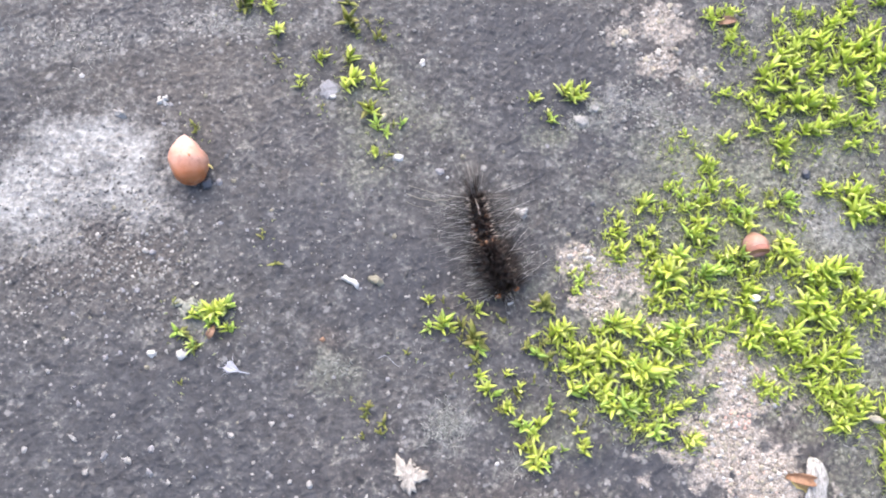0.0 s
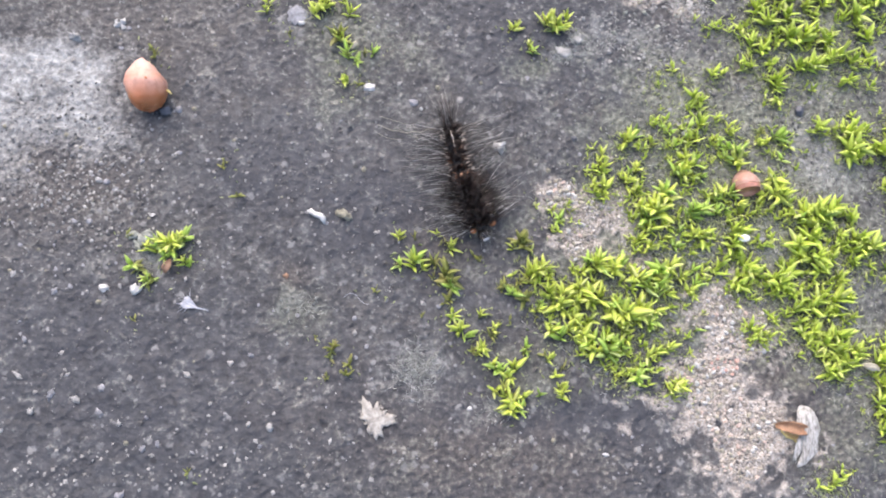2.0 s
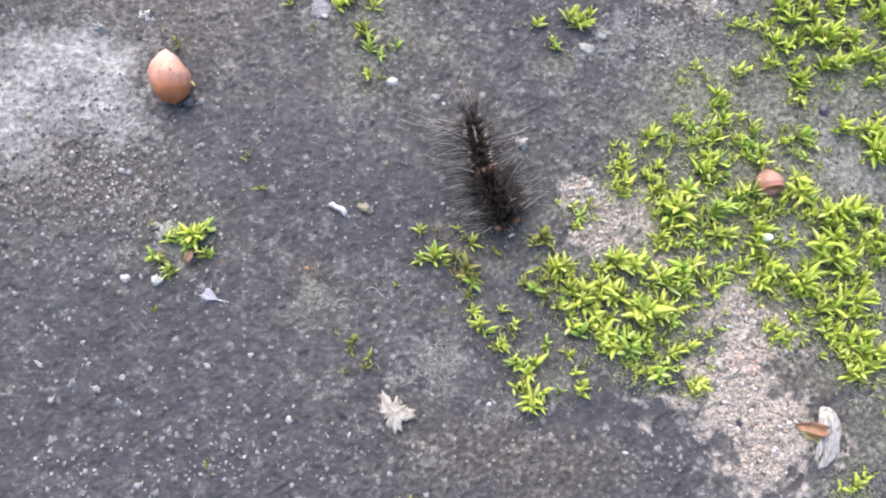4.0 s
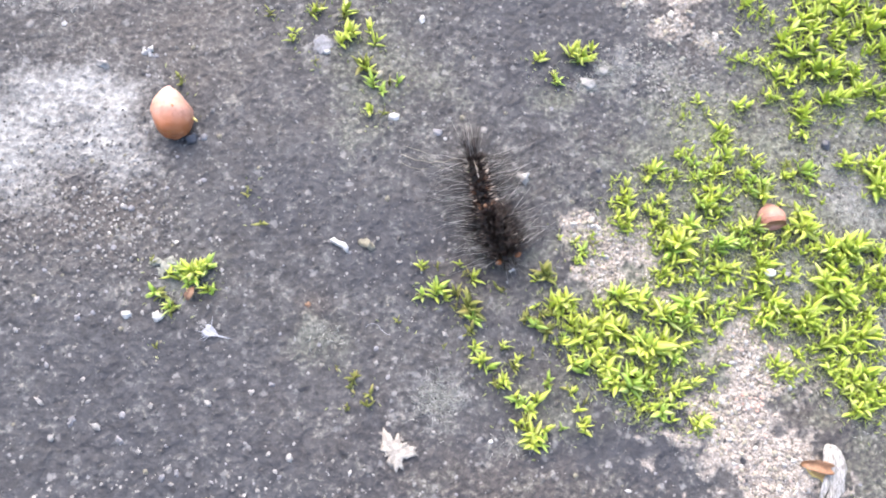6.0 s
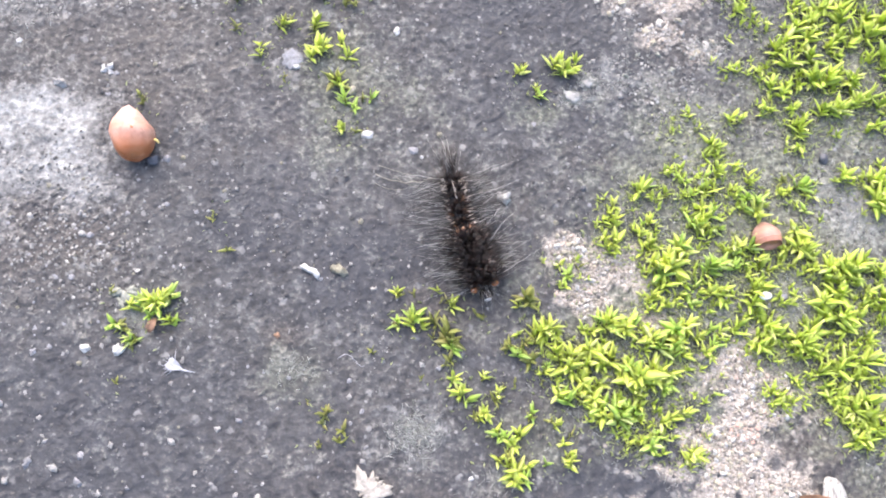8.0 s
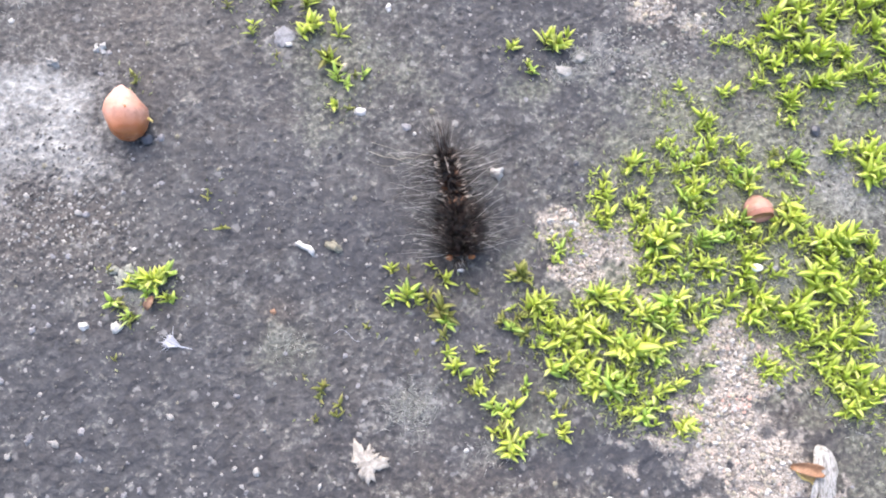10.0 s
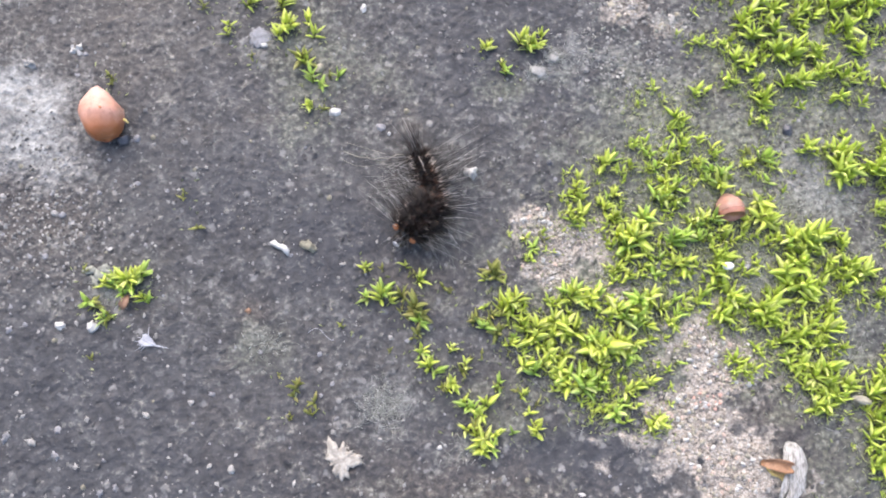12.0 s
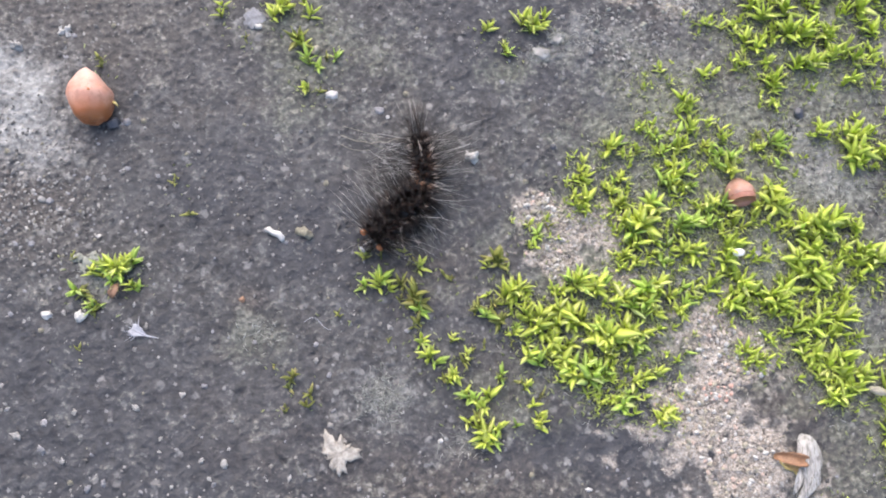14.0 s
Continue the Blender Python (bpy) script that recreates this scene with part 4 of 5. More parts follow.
GREY_FLAKES = [(34.1, 47.2, 1.6), (41.7, 43.9, 1.8), (40.2, 38.7, 1.4), (53.1, 45.9, 1.6), (61.1, 50.9, 1.8), (57.5, 49.2, 1.4), (55.0, 41.6, 1.3), (44.7, 49.3, 1.4), (31.9, 41.9, 1.5), (49.7, 49.5, 1.5), (81.4, -9.0, 2.2), (79.9, -7.4, 1.6), (92.0, 31.6, 1.6), (95.9, 27.4, 1.5)]
WEST_CHIPS = [(-94.4, -18.6, 1.6), (-85.4, -22.3, 1.8), (-98.1, -25.5, 2), (-90.7, -32.8, 1.8), (-81.7, -39.3, 1.2), (-84.2, -44.8, 1.8), (-79.0, -45.6, 2.2), (-73.6, -43.2, 2), (-87.9, -48.1, 1.6), (-73.7, -48.2, 2), (-69.4, -50.6, 1.4), (-63.6, -49.3, 1.2), (-42.1, -50.6, 1.3), (-39.4, -55.2, 1.3), (-36.6, -42.8, 1.2), (-42.5, -35.7, 1.5), (-46.6, -37.6, 1.5), (-53.6, -56.6, 1.2), (-6.6, -45.4, 1.4), (-15.9, -40.8, 1.2)]
SOUTH_CHIPS = [(-68.1, -65.6, 2.2), (-64.5, -66.8, 2.2), (-78.6, -69.8, 2), (-74.1, -69.2, 1.8), (-60.9, -69.3, 2), (-96.6, -69.7, 2), (-91.6, -69.7, 2), (-85.5, -68.9, 1.8), (-61.1, -54.7, 2), (-64.0, -55.8, 1.8), (-84.0, -44.1, 1.6), (-45.2, -69.3, 2)]


def build_flakes():
    rng = random.Random(31)
    for name, places, materials, label in (("lime_flake", LIME_FLAKES, (LIME_PALE, CREAM_STONE), "whitish lime flake on worn concrete"), ("stone_flake", GREY_FLAKES, (PALE_GRIT, LICHEN_PALE), "pale grey flake of crust on concrete"),
                                           ("stone_chip", WEST_CHIPS, (PALE_GRIT, GREY_STONE), "pale stone chip set in dark concrete"), ("stone_chip", SOUTH_CHIPS, (GREY_STONE, LICHEN), "dull grey stone chip set in concrete")):
        for n, (x, y, size) in enumerate(places):
            stone(name, x, y, (size, size * rng.uniform(0.55, 0.9), 0.9), materials[n % 2], label, "flake" if "flake" in name else "chip", rng.uniform(0, 180), rng.uniform(0.4, 0.75), 50 + 1.7 * n + len(places), label.split(" on ")[0] + "s")


def build_fragments():
    bone = Pile()
    tube(bone, [(-2.1, 1.0, 0.6), (-1.5, 0.9, 0.7), (-0.4, 0.3, 0.75), (0.8, -0.1, 0.75), (1.6, -0.9, 0.65), (1.9, -1.7, 0.4)], [0.35, 0.62, 0.55, 0.72, 0.6, 0.3], 9)
    bone.verts = [Vector((v.x, v.y, v.z)) * MM * (1 + 0.30 * noise.noise(v * 1.8)) + Vector((0.2, 0.25, 0)) * MM * noise.noise(v * 2.6) for v in bone.verts]
    ob = tagged(new("shell_fragment", bone.mesh("shell_fragment", WHITE_STONE)), "small knobbly white shell fragment on concrete", "fragment")
    ob.matrix_basis = resting(-29.1, -4.1)
    ob = tagged(new("bark_crumb", lump_mesh("bark_crumb", (3.8, 2.1, 1.7), BARK, 31, 0.5)), "beige bark crumb beside a white fragment", "fragment")
    ob.matrix_basis = resting(-23.0, -3.7, -22)
    ob = tagged(new("lichen_disc", lump_mesh("lichen_disc", (4.6, 5.0, 0.5), LICHEN, 33, 0.34, 2.6, 10, 28)), "round pale blue-grey lichen disc on concrete", "lichen")
    ob.matrix_basis = resting(-35.6, 44.8, 0, -0.3)
    ob = tagged(new("brown_leaf", blade_mesh("brown_leaf", [(-1.6, 0, 0.3), (-0.6, .2, 0.7), (0.6, 0.1, 0.8), (1.8, 0, 0.4)], [0.4, 1.9, 1.8, 0.5], 0.12, BROWN_LEAF, 0.2)), "small dry brown leaf scrap in moss", "leaf")
    ob.matrix_basis = resting(-61.2, -16.6, 70, -0.9) @ Matrix.Scale(0.95, 4)
    ob = tagged(new("brown_leaf", blade_mesh("brown_leaf", [(-2.4, 0, 0.3), (-1, .3, 1.0), (1, 0.2, 1.1), (2.6, 0, 0.4)], [0.5, 2.3, 2.2, 0.6], 0.12, BROWN_LEAF, 0.2)), "dry russet leaf scrap beside moss shoots", "leaf")
    ob.matrix_basis = resting(69.6, 66.6, 12, -0.15)
    tuft = tagged(new("feather"), "tiny bluish-white downy feather on concrete", "feather")
    tuft.matrix_basis = resting(-55.6, -25.0, -6, -0.15)
    part("vane", blade_mesh("vane", [(1.0, -0.4, 0.25), (0.2, -0.1, 0.5), (-0.8, 0.2, 0.6), (-1.6, 0.5, 0.45), (-2.2, 0.8, 0.25)], [0.3, 1.3, 2.4, 2.7, 1.7], 0.08, FLUFF, 0.16), tuft, "soft pale vane")
    quill = Pile()
    tube(quill, [(-1.2 * MM, 0.3 * MM, 0.65 * MM), (1.2 * MM, -0.5 * MM, 0.45 * MM), (3.6 * MM, -0.7 * MM, 0.2 * MM)], [0.16 * MM, 0.2 * MM, 0.07 * MM], 6)
    part("quill", quill.mesh("quill", FLUFF), tuft, "thin white quill")
    barbs = Pile()
    rng = random.Random(8)
    for a in (198, 210, 222, 236, 112, 126, 140, 158, 180, 95):
        hair(barbs, Vector((-0.6, 0.1, 0.4)) * MM, Vector((math.cos(radians(a)), math.sin(radians(a)), 0.1)), rng.uniform(2.4, 4.0) * MM, 0.15 * MM, 0.05, rng)
    part("barbs", barbs.mesh("barbs", FLUFF), tuft, "loose fine barbs")
    verts, faces, sides = [(0, 0, 0.5)], [], 64
    for ring, share in enumerate((0.35, 0.7, 1.0, 1.04)):
        for a in range(sides):
            u = 2 * math.pi * a / sides
            reach = 3.0 + sum(tall * math.exp(-(math.atan2(math.sin(u - radians(way)), math.cos(u - radians(way))) / wide) ** 2) for way, tall, wide in ((126, 1.5, 0.55), (8, 1.7, 0.42), (-88, 1.3, 0.5), (200, -0.6, 0.6)))
            reach *= 0.90 + 0.42 * noise.noise(Vector((math.cos(u) * 3.1, math.sin(u) * 3.1, 9.0))) + 0.2 * noise.noise(Vector((math.cos(u) * 8.3, math.sin(u) * 8.3, 4.0)))
            height = (0.40, 0.35, 0.22, -0.3)[ring] + (0.22 * noise.noise(Vector((math.cos(u) * share * 4, math.sin(u) * share * 4, 1.0))) if ring < 3 else 0)
            verts.append((reach * share * math.cos(u), reach * share * math.sin(u), height))
    for a in range(sides):
        b = (a + 1) % sides
        faces.append((0, 1 + a, 1 + b))
        for ring in range(3):
            k = 1 + ring * sides
            faces.append((k + a, k + sides + a, k + sides + b, k + b))
    ob = tagged(new("lime_crust", mesh_of("lime_crust", [Vector(v) * MM for v in verts], faces, LIME)), "splash of rough cream lime crust on concrete", "crust")
    ob.matrix_basis = resting(-14.9, -49.6, 0, -0.4)
    thread = Pile()
    tube(thread, [((u - 6) * 0.48 * MM, (1.1 * math.sin(u * 0.42) - 0.4) * MM, 0.35 * MM) for u in range(13)], [0.055 * MM] * 13, 5)
    ob = tagged(new("thread", thread.mesh("thread", FLUFF)), "short curled white thread on concrete", "thread")
    ob.matrix_basis = resting(-19.6, -22.6, -5, -0.4)
    twig = Pile()
    tube(twig, [((u - 4) * 1.7 * MM, (0.45 * u - 0.06 * u * u - 0.05 * u * (u % 2)) * -1.6 * MM, 0.45 * MM) for u in range(9)], [0.10 * MM + 0.03 * MM * (u % 3) for u in range(9)], 5)
    ob = tagged(new("twig", twig.mesh("twig", LONG_STRAW)), "thin bent straw beside the caterpillar", "straw")
    ob.matrix_basis = resting(-9.0, 17.5, -4, -0.2)
    rng = random.Random(17)
    for x, y, turn, size in ((-10.5, 18.6, -16, 0.8), (-8.0, 15.6, -22, 0.7), (-12.5, 14.6, -10, 0.6)):
        straw = Pile()
        bend = rng.uniform(-0.5, 0.5)
        tube(straw, [((u - 3) * 2.0 * size * MM, bend * (u - 3) ** 2 * 0.2 * MM, (0.35 + 0.1 * (u % 2)) * MM) for u in range(7)], [0.06 * MM] * 6 + [0.02 * MM], 5)
        ob = tagged(new("straw", straw.mesh("straw", LONG_STRAW)), "fine pale plant fibre beside the caterpillar", "straw", "plant fibres")
        ob.matrix_basis = resting(x, y, turn, -0.2)


LIME_PALE = stone_material("pale_lime_flake", (0.26, 0.245, 0.22), (0.58, 0.56, 0.52), 0.85, 900)
LIME = stone_material("lime_crust", (0.20, 0.18, 0.155), (0.50, 0.47, 0.42), 0.85, 900)
LONG_STRAW = stone_material("dull_straw", (0.16, 0.152, 0.12), (0.34, 0.325, 0.275), 0.6)
build_fragments()
build_flakes()


# ---- moss ----
BEDS = {}
BEDS["north_bed_a"] = [(70.7, 69.3, 3), (65.3, 67.5, 3.5), (67.2, 68.4, 3), (69.9, 68.5, 3.5), (83.3, 63.3, 3.5), (69.1, 61.7, 3.5), (70.7, 62.8, 3), (71.7, 57.2, 2.2), (74, 58.6, 3), (79.4, 53.5, 5), (82.6, 56.7, 5), (83.6, 51.4, 4), (66.7, 46.3, 2.7), (68.6, 46.1, 2.3), (73.9, 46.4, 3), (75.4, 47.2, 3), (78.5, 50.4, 4.5), (80.5, 48.2, 5), (83.2, 45.4, 3), (76.5, 42, 4), (78.8, 40.7, 4), (80.8, 41.5, 3.5)]
BEDS["north_bed_b"] = [(83.1, 43.6, 3), (52.7, 33.5, 1.9), (56.2, 34.4, 2.7), (66, 33.4, 4), (67.9, 34.2, 3.5), (74.8, 37.5, 3.5), (76.1, 36.4, 3), (80.2, 33.3, 4), (82.4, 34.2, 4), (52.3, 29.9, 2.2), (58.2, 31.6, 2.7), (61.5, 27.4, 4), (81.2, 31.2, 4), (82.7, 28.4, 3.5), (82.9, 32, 5), (59.5, 24.5, 2.7), (62.3, 24.3, 2.7), (62.5, 26, 3.5), (68.2, 22.4, 2), (82.9, 26.5, 3), (52.2, 20.9, 2), (61.6, 20.7, 4)]
BEDS["north_carpet_a"] = [(89.6, 69.2, 3), (92.8, 70.1, 3), (102.1, 70.5, 4), (103.8, 71.4, 4), (104.5, 69.7, 3), (111.3, 73.6, 4), (113.7, 73.4, 4), (84.4, 67.4, 3), (90.8, 68.4, 4), (91.1, 63.5, 5), (96, 64.5, 4), (97.8, 67, 4), (99.4, 67.1, 3.5), (108.6, 63.3, 5), (110.4, 65, 5), (84.7, 61.7, 3), (84.9, 58.4, 4), (86.8, 58.5, 5), (88.5, 57.8, 3), (88.6, 61.8, 5), (94.2, 62.8, 5), (94.5, 59.7, 5), (98.1, 58.4, 5), (100.3, 59.8, 5), (103.4, 59.4, 5)]
BEDS["north_carpet_b"] = [(105.4, 57.2, 4), (106, 61.6, 5), (109, 59.2, 5), (111.4, 59.3, 5), (85.7, 55.3, 5), (90.3, 52.6, 4), (91.6, 51.1, 4), (92.6, 54.2, 4), (94.4, 55.5, 4), (95.5, 53.6, 4), (97.6, 56.4, 4), (100.1, 56.1, 5), (108.4, 53.6, 4), (109.5, 56.8, 5.5), (84, 46.2, 3), (86.4, 49.3, 5), (92.6, 45.8, 4), (100.9, 49.3, 4), (103.7, 47.9, 4), (104, 51, 5), (113, 50.6, 2.7), (114.7, 46.2, 2.7), (86, 44, 5), (88.1, 43.4, 5), (90.4, 44.5, 4.5)]
BEDS["north_carpet_c"] = [(95.4, 44.2, 5), (96.8, 43.8, 4), (99.3, 39.4, 5), (106.3, 39.5, 4), (106.8, 44.6, 5), (87.5, 35.9, 5), (89.7, 36.7, 5), (91.9, 36.8, 5), (94.2, 38.4, 4), (96.4, 38.8, 5), (101, 33.6, 3), (101.4, 38, 5), (103.5, 37.4, 4), (111.6, 36.8, 4), (89.3, 31.6, 2.2), (98.9, 32, 2.7), (105.6, 31.7, 4), (96.2, 21, 4), (99.8, 21.1, 4), (110.9, 22, 4), (112, 25.9, 3), (114.4, 22.8, 4), (92, 20.8, 4), (93.4, 20.6, 2.7), (98.3, 20.4, 4)]
BEDS["seed_bed_a"] = [(42.6, 15.3, 2.7), (43.7, 16, 5), (45.1, 16.8, 4), (52.8, 19.9, 2.7), (53.7, 18.5, 3), (55.4, 15.1, 3), (57.5, 16.6, 4), (59, 19.5, 2.7), (59.1, 15.5, 4), (60.9, 16.7, 3), (64.4, 16.8, 4), (66.5, 16.2, 3), (68.7, 19.9, 3), (77.8, 19.5, 2.7), (78.3, 16.3, 2.7), (80.1, 18.2, 4.5), (81.9, 17.6, 4), (83.2, 16.6, 3), (37.2, 10.2, 3), (37.5, 12.3, 3.5), (49.2, 14.8, 2.2), (52.6, 14.3, 2.5), (58.6, 11.7, 5), (59.9, 10.4, 4), (62, 9.8, 3), (67.7, 13, 3.5), (68.5, 14.9, 4), (68.9, 11.4, 5), (70.5, 13.6, 5)]
BEDS["seed_bed_b"] = [(71.8, 12.2, 5), (82.2, 12.6, 2.7), (35.3, 4.6, 2.7), (36.5, 8.8, 4), (37.3, 3.3, 4), (43.4, 5.6, 4), (44.2, 7.7, 2.7), (44.7, 3.6, 3.5), (45.5, 8.4, 3.5), (52.1, 3.2, 5), (55, 8.1, 4), (55.8, 8.8, 5), (57.1, 7.5, 5), (61.2, 7.6, 3), (64.4, 3.6, 4), (68.5, 3.4, 4), (77.4, 3.4, 4), (78.8, 4.2, 5), (79.8, 8.3, 5), (79.8, 3.2, 5), (80.1, 6.6, 3), (24.9, -1.3, 2.6), (27.3, -3.7, 3), (29.3, -1.8, 2.2), (35.9, 2.6, 2.5), (37.7, 2.3, 3), (45.3, 2.3, 4), (45.9, -0.4, 5)]
BEDS["seed_bed_c"] = [(47.8, -3, 5), (47.9, -1, 5), (49.3, 0.4, 5), (50.6, -0.9, 5), (52.6, -0.2, 4), (53.4, 1.9, 5), (58, -1.4, 5), (58.6, -3, 4), (60, -2, 5), (61.4, -0.6, 4), (64.8, -1.1, 4), (64.9, 1.6, 4), (66.4, 3, 4), (66.9, -0.4, 3.5), (69.7, 1.1, 3.5), (69.8, 2.5, 3), (70.2, -1.6, 4), (72.2, -1.5, 3), (75.1, 0.6, 3), (81.1, -1.7, 3), (81.4, 2.2, 3), (82.5, -1.9, 3.5), (85.2, -1.8, 4), (86.6, -2.7, 4), (87.4, -1, 5), (44.5, -3.2, 4), (68.1, -3.3, 3)]
BEDS["east_carpet_a"] = [(100, 16.2, 5), (100.3, 19, 5), (108.2, 15.7, 5), (109.6, 19.2, 3), (109.6, 16.5, 4), (98.9, 14.7, 5), (101.3, 14.1, 5), (106.7, 15, 4.5), (110.5, 11, 4), (111.3, 12.4, 5), (113.1, 9.7, 3), (107.3, 6.9, 4), (108.6, 5.6, 4), (89.5, -0.3, 5), (90.1, -1.6, 5), (92.2, -0.9, 5), (94.4, 0.6, 4), (98.3, -2.7, 4), (111.7, 2.9, 4), (111.9, -1.7, 4), (112.8, 0.3, 5), (88.3, -6.4, 5), (89.2, -4.4, 5), (94.6, -5.6, 5), (95.8, -7.5, 4), (98.6, -6.8, 5), (100.6, -7.1, 4)]
BEDS["east_carpet_b"] = [(109.9, -8.3, 3.5), (112, -7.6, 3.5), (89, -14.4, 5), (91.1, -13.7, 5), (92.7, -11.7, 4), (97, -9.5, 4), (97.4, -12.2, 4), (99.7, -9.7, 4), (101.8, -9, 5), (103.1, -9, 4), (106, -13.5, 4), (107.3, -14.2, 4), (110.6, -14.2, 3), (93.6, -16.3, 4), (93.9, -20.2, 5), (94.2, -16.9, 4), (101, -16.8, 2.2), (89.1, -21, 5), (90.8, -25.5, 4), (91.8, -21.6, 5), (93.5, -24.8, 3.5), (94.7, -26.7, 3), (95.2, -21.5, 4), (110, -26.9, 4), (91.1, -29.4, 5), (107.9, -27.6, 4)]
BEDS["middle_bed_a"] = [(44.9, -8.5, 4), (48.4, -5.7, 4), (51, -7.6, 3.5), (51.8, -4.3, 3.5), (55.1, -6.2, 3), (58.4, -7.4, 4), (59.7, -6.7, 5), (33.5, -14.1, 4), (34.8, -14.7, 5), (36.2, -14, 5), (40.8, -14.5, 4), (47.6, -9.7, 4), (50.7, -14.2, 5), (52, -14.9, 5), (54, -14.1, 4), (54.2, -9.5, 3.5), (58.7, -14.7, 3), (21.1, -15.8, 5), (21.7, -17.1, 5), (23.1, -15.7, 4), (23.6, -20.9, 5), (24.3, -18.3, 3.5), (29.5, -20.1, 3), (31.4, -20.6, 5), (32.2, -16.1, 3.5), (39.4, -15.2, 5), (44, -16.4, 4), (45.3, -17.7, 5)]
BEDS["middle_bed_b"] = [(46.6, -18.9, 5), (47.8, -20.8, 3), (48.6, -18.2, 5), (51.1, -20.1, 4), (51.2, -17.5, 5), (54.6, -16.8, 4), (57.1, -19.9, 4), (58.5, -18.6, 3.5), (21.7, -23.5, 3), (24.9, -22.1, 5), (26.2, -23.4, 5), (26.9, -21.4, 5), (30, -26.4, 4), (30.8, -22.6, 4), (33.4, -21.6, 5), (35.3, -22.5, 5), (36.6, -21.8, 4), (38.5, -24.3, 5), (39.8, -23.6, 5), (40.4, -26.2, 5), (41.7, -25.5, 6), (43.1, -24.2, 5), (45, -24.8, 5), (46.3, -26, 5), (48.3, -24.7, 4), (48.9, -26.6, 4), (49.8, -21.4, 4), (30.6, -28.3, 5), (31.8, -32.7, 4)]
BEDS["middle_bed_c"] = [(31.9, -29.6, 5), (32.6, -27.6, 4), (33.8, -32, 5), (36.4, -32.6, 5), (41.5, -31.8, 4), (41.6, -28.7, 4), (42.2, -29.9, 4), (44.3, -27.4, 4), (47.5, -27.9, 4), (51.9, -32.9, 3), (58, -28.9, 3), (35, -33.3, 5), (37, -34.2, 6), (38.8, -36.3, 2.7), (38.9, -33.2, 4), (40.8, -33.7, 4), (45.2, -38, 3.5), (46.6, -34.9, 4), (47.9, -34.2, 3.5), (50.6, -33.5, 4), (38.7, -40, 2.7), (41.9, -39.6, 2), (43.2, -39.1, 2.7), (44.5, -39.3, 4), (51.8, -42.6, 3.5), (52.4, -41.6, 4), (53.5, -40.9, 3)]
BEDS["east_bed_a"] = [(61.1, -7.3, 4.5), (64.4, -7.9, 2.5), (68.5, -7.1, 5), (69.3, -5.7, 5), (74.6, -7.3, 3), (76.5, -8.8, 3), (84.8, -7.9, 5), (67.7, -9.1, 4.5), (70.2, -11.7, 4), (70.8, -13, 5), (72.8, -13.6, 5), (81.6, -14, 4), (85.3, -9.2, 5), (85.8, -11.9, 5), (87.9, -11.1, 5), (60, -15.3, 4), (63.3, -15.2, 4), (67.9, -17.7, 4), (68.4, -19, 3), (69.7, -19.6, 4), (71.7, -15.6, 5), (71.8, -18.9, 3), (74, -16.2, 4), (77.3, -16.8, 5), (77.8, -20, 4)]
BEDS["east_bed_b"] = [(78.6, -18, 5), (79.1, -20.6, 4), (80.1, -15.4, 5), (81.2, -19.3, 4), (83.8, -19.9, 3.5), (85.9, -19.1, 3), (87.1, -16.5, 2.7), (76, -25.9, 2.5), (77.3, -26.5, 2.7), (82.1, -24.5, 4), (83.3, -27, 4), (83.6, -23.1, 4), (86.2, -23.7, 4), (87.7, -22.4, 4.5), (71.2, -28.6, 3.5), (72.4, -29.8, 4), (73.7, -30.5, 3), (78.3, -30.7, 2.2), (83.8, -28.9, 4), (85.5, -32.7, 2.7), (86.6, -27.6, 3), (87.1, -28.9, 4), (86.6, -34.6, 3.5), (85.7, -63.8, 2.2), (86.9, -64.7, 1.8)]
BEDS["south_tuft_a"] = [(2.2, -26.5, 4), (8.2, -26.4, 3.5), (21, -24.8, 4), (21, -26.7, 2), (23, -25.4, 2), (27.5, -24.6, 4), (1.5, -27.2, 3), (3.2, -29, 4), (3.6, -30.2, 5), (4.4, -30.9, 4), (10.8, -30.7, 3.5), (11.7, -30.1, 4), (12.7, -28.8, 2.5), (15.2, -27.2, 2.2), (24.2, -29.7, 4), (25.5, -29.1, 4), (26.7, -30.9, 5), (28, -29.7, 4), (29.3, -30.9, 3.5), (6.6, -33.9, 3), (7.4, -35.1, 4), (7.6, -34.5, 5), (8.9, -33.2, 4)]
BEDS["south_tuft_b"] = [(10.8, -37.5, 4), (12.1, -38.1, 5), (16.5, -38, 5), (18, -34.6, 2.7), (18.8, -33.6, 4), (22.9, -34.8, 3), (23.5, -36, 4), (26.6, -38.4, 2.7), (11.4, -43, 4), (12.7, -43.6, 5), (14, -39.3, 5), (14, -44.5, 4), (15.2, -39.9, 5), (17.5, -44.1, 4), (21.7, -44, 3), (25.6, -39.4, 4), (25.9, -42.1, 3), (26.6, -43.3, 4.5), (27.2, -44.3, 4), (15.2, -47.2, 5), (15.8, -45.4, 5), (16.7, -47.2, 4)]
BEDS["south_carpet_a"] = [(89.5, -32.6, 5), (95.5, -32.5, 4), (105, -30.1, 5), (105.6, -31.3, 4), (89.6, -38.3, 4), (90.5, -35.8, 4), (90.8, -33.2, 5), (91.6, -38.5, 4), (92.6, -34.5, 5), (93.7, -37, 4), (93.9, -35.7, 5), (96, -34.4, 5), (101.8, -36.3, 5), (103.4, -33.8, 5), (104.3, -37.5, 6), (106.9, -38.1, 5), (107.4, -33.2, 5), (108.5, -35, 5)]
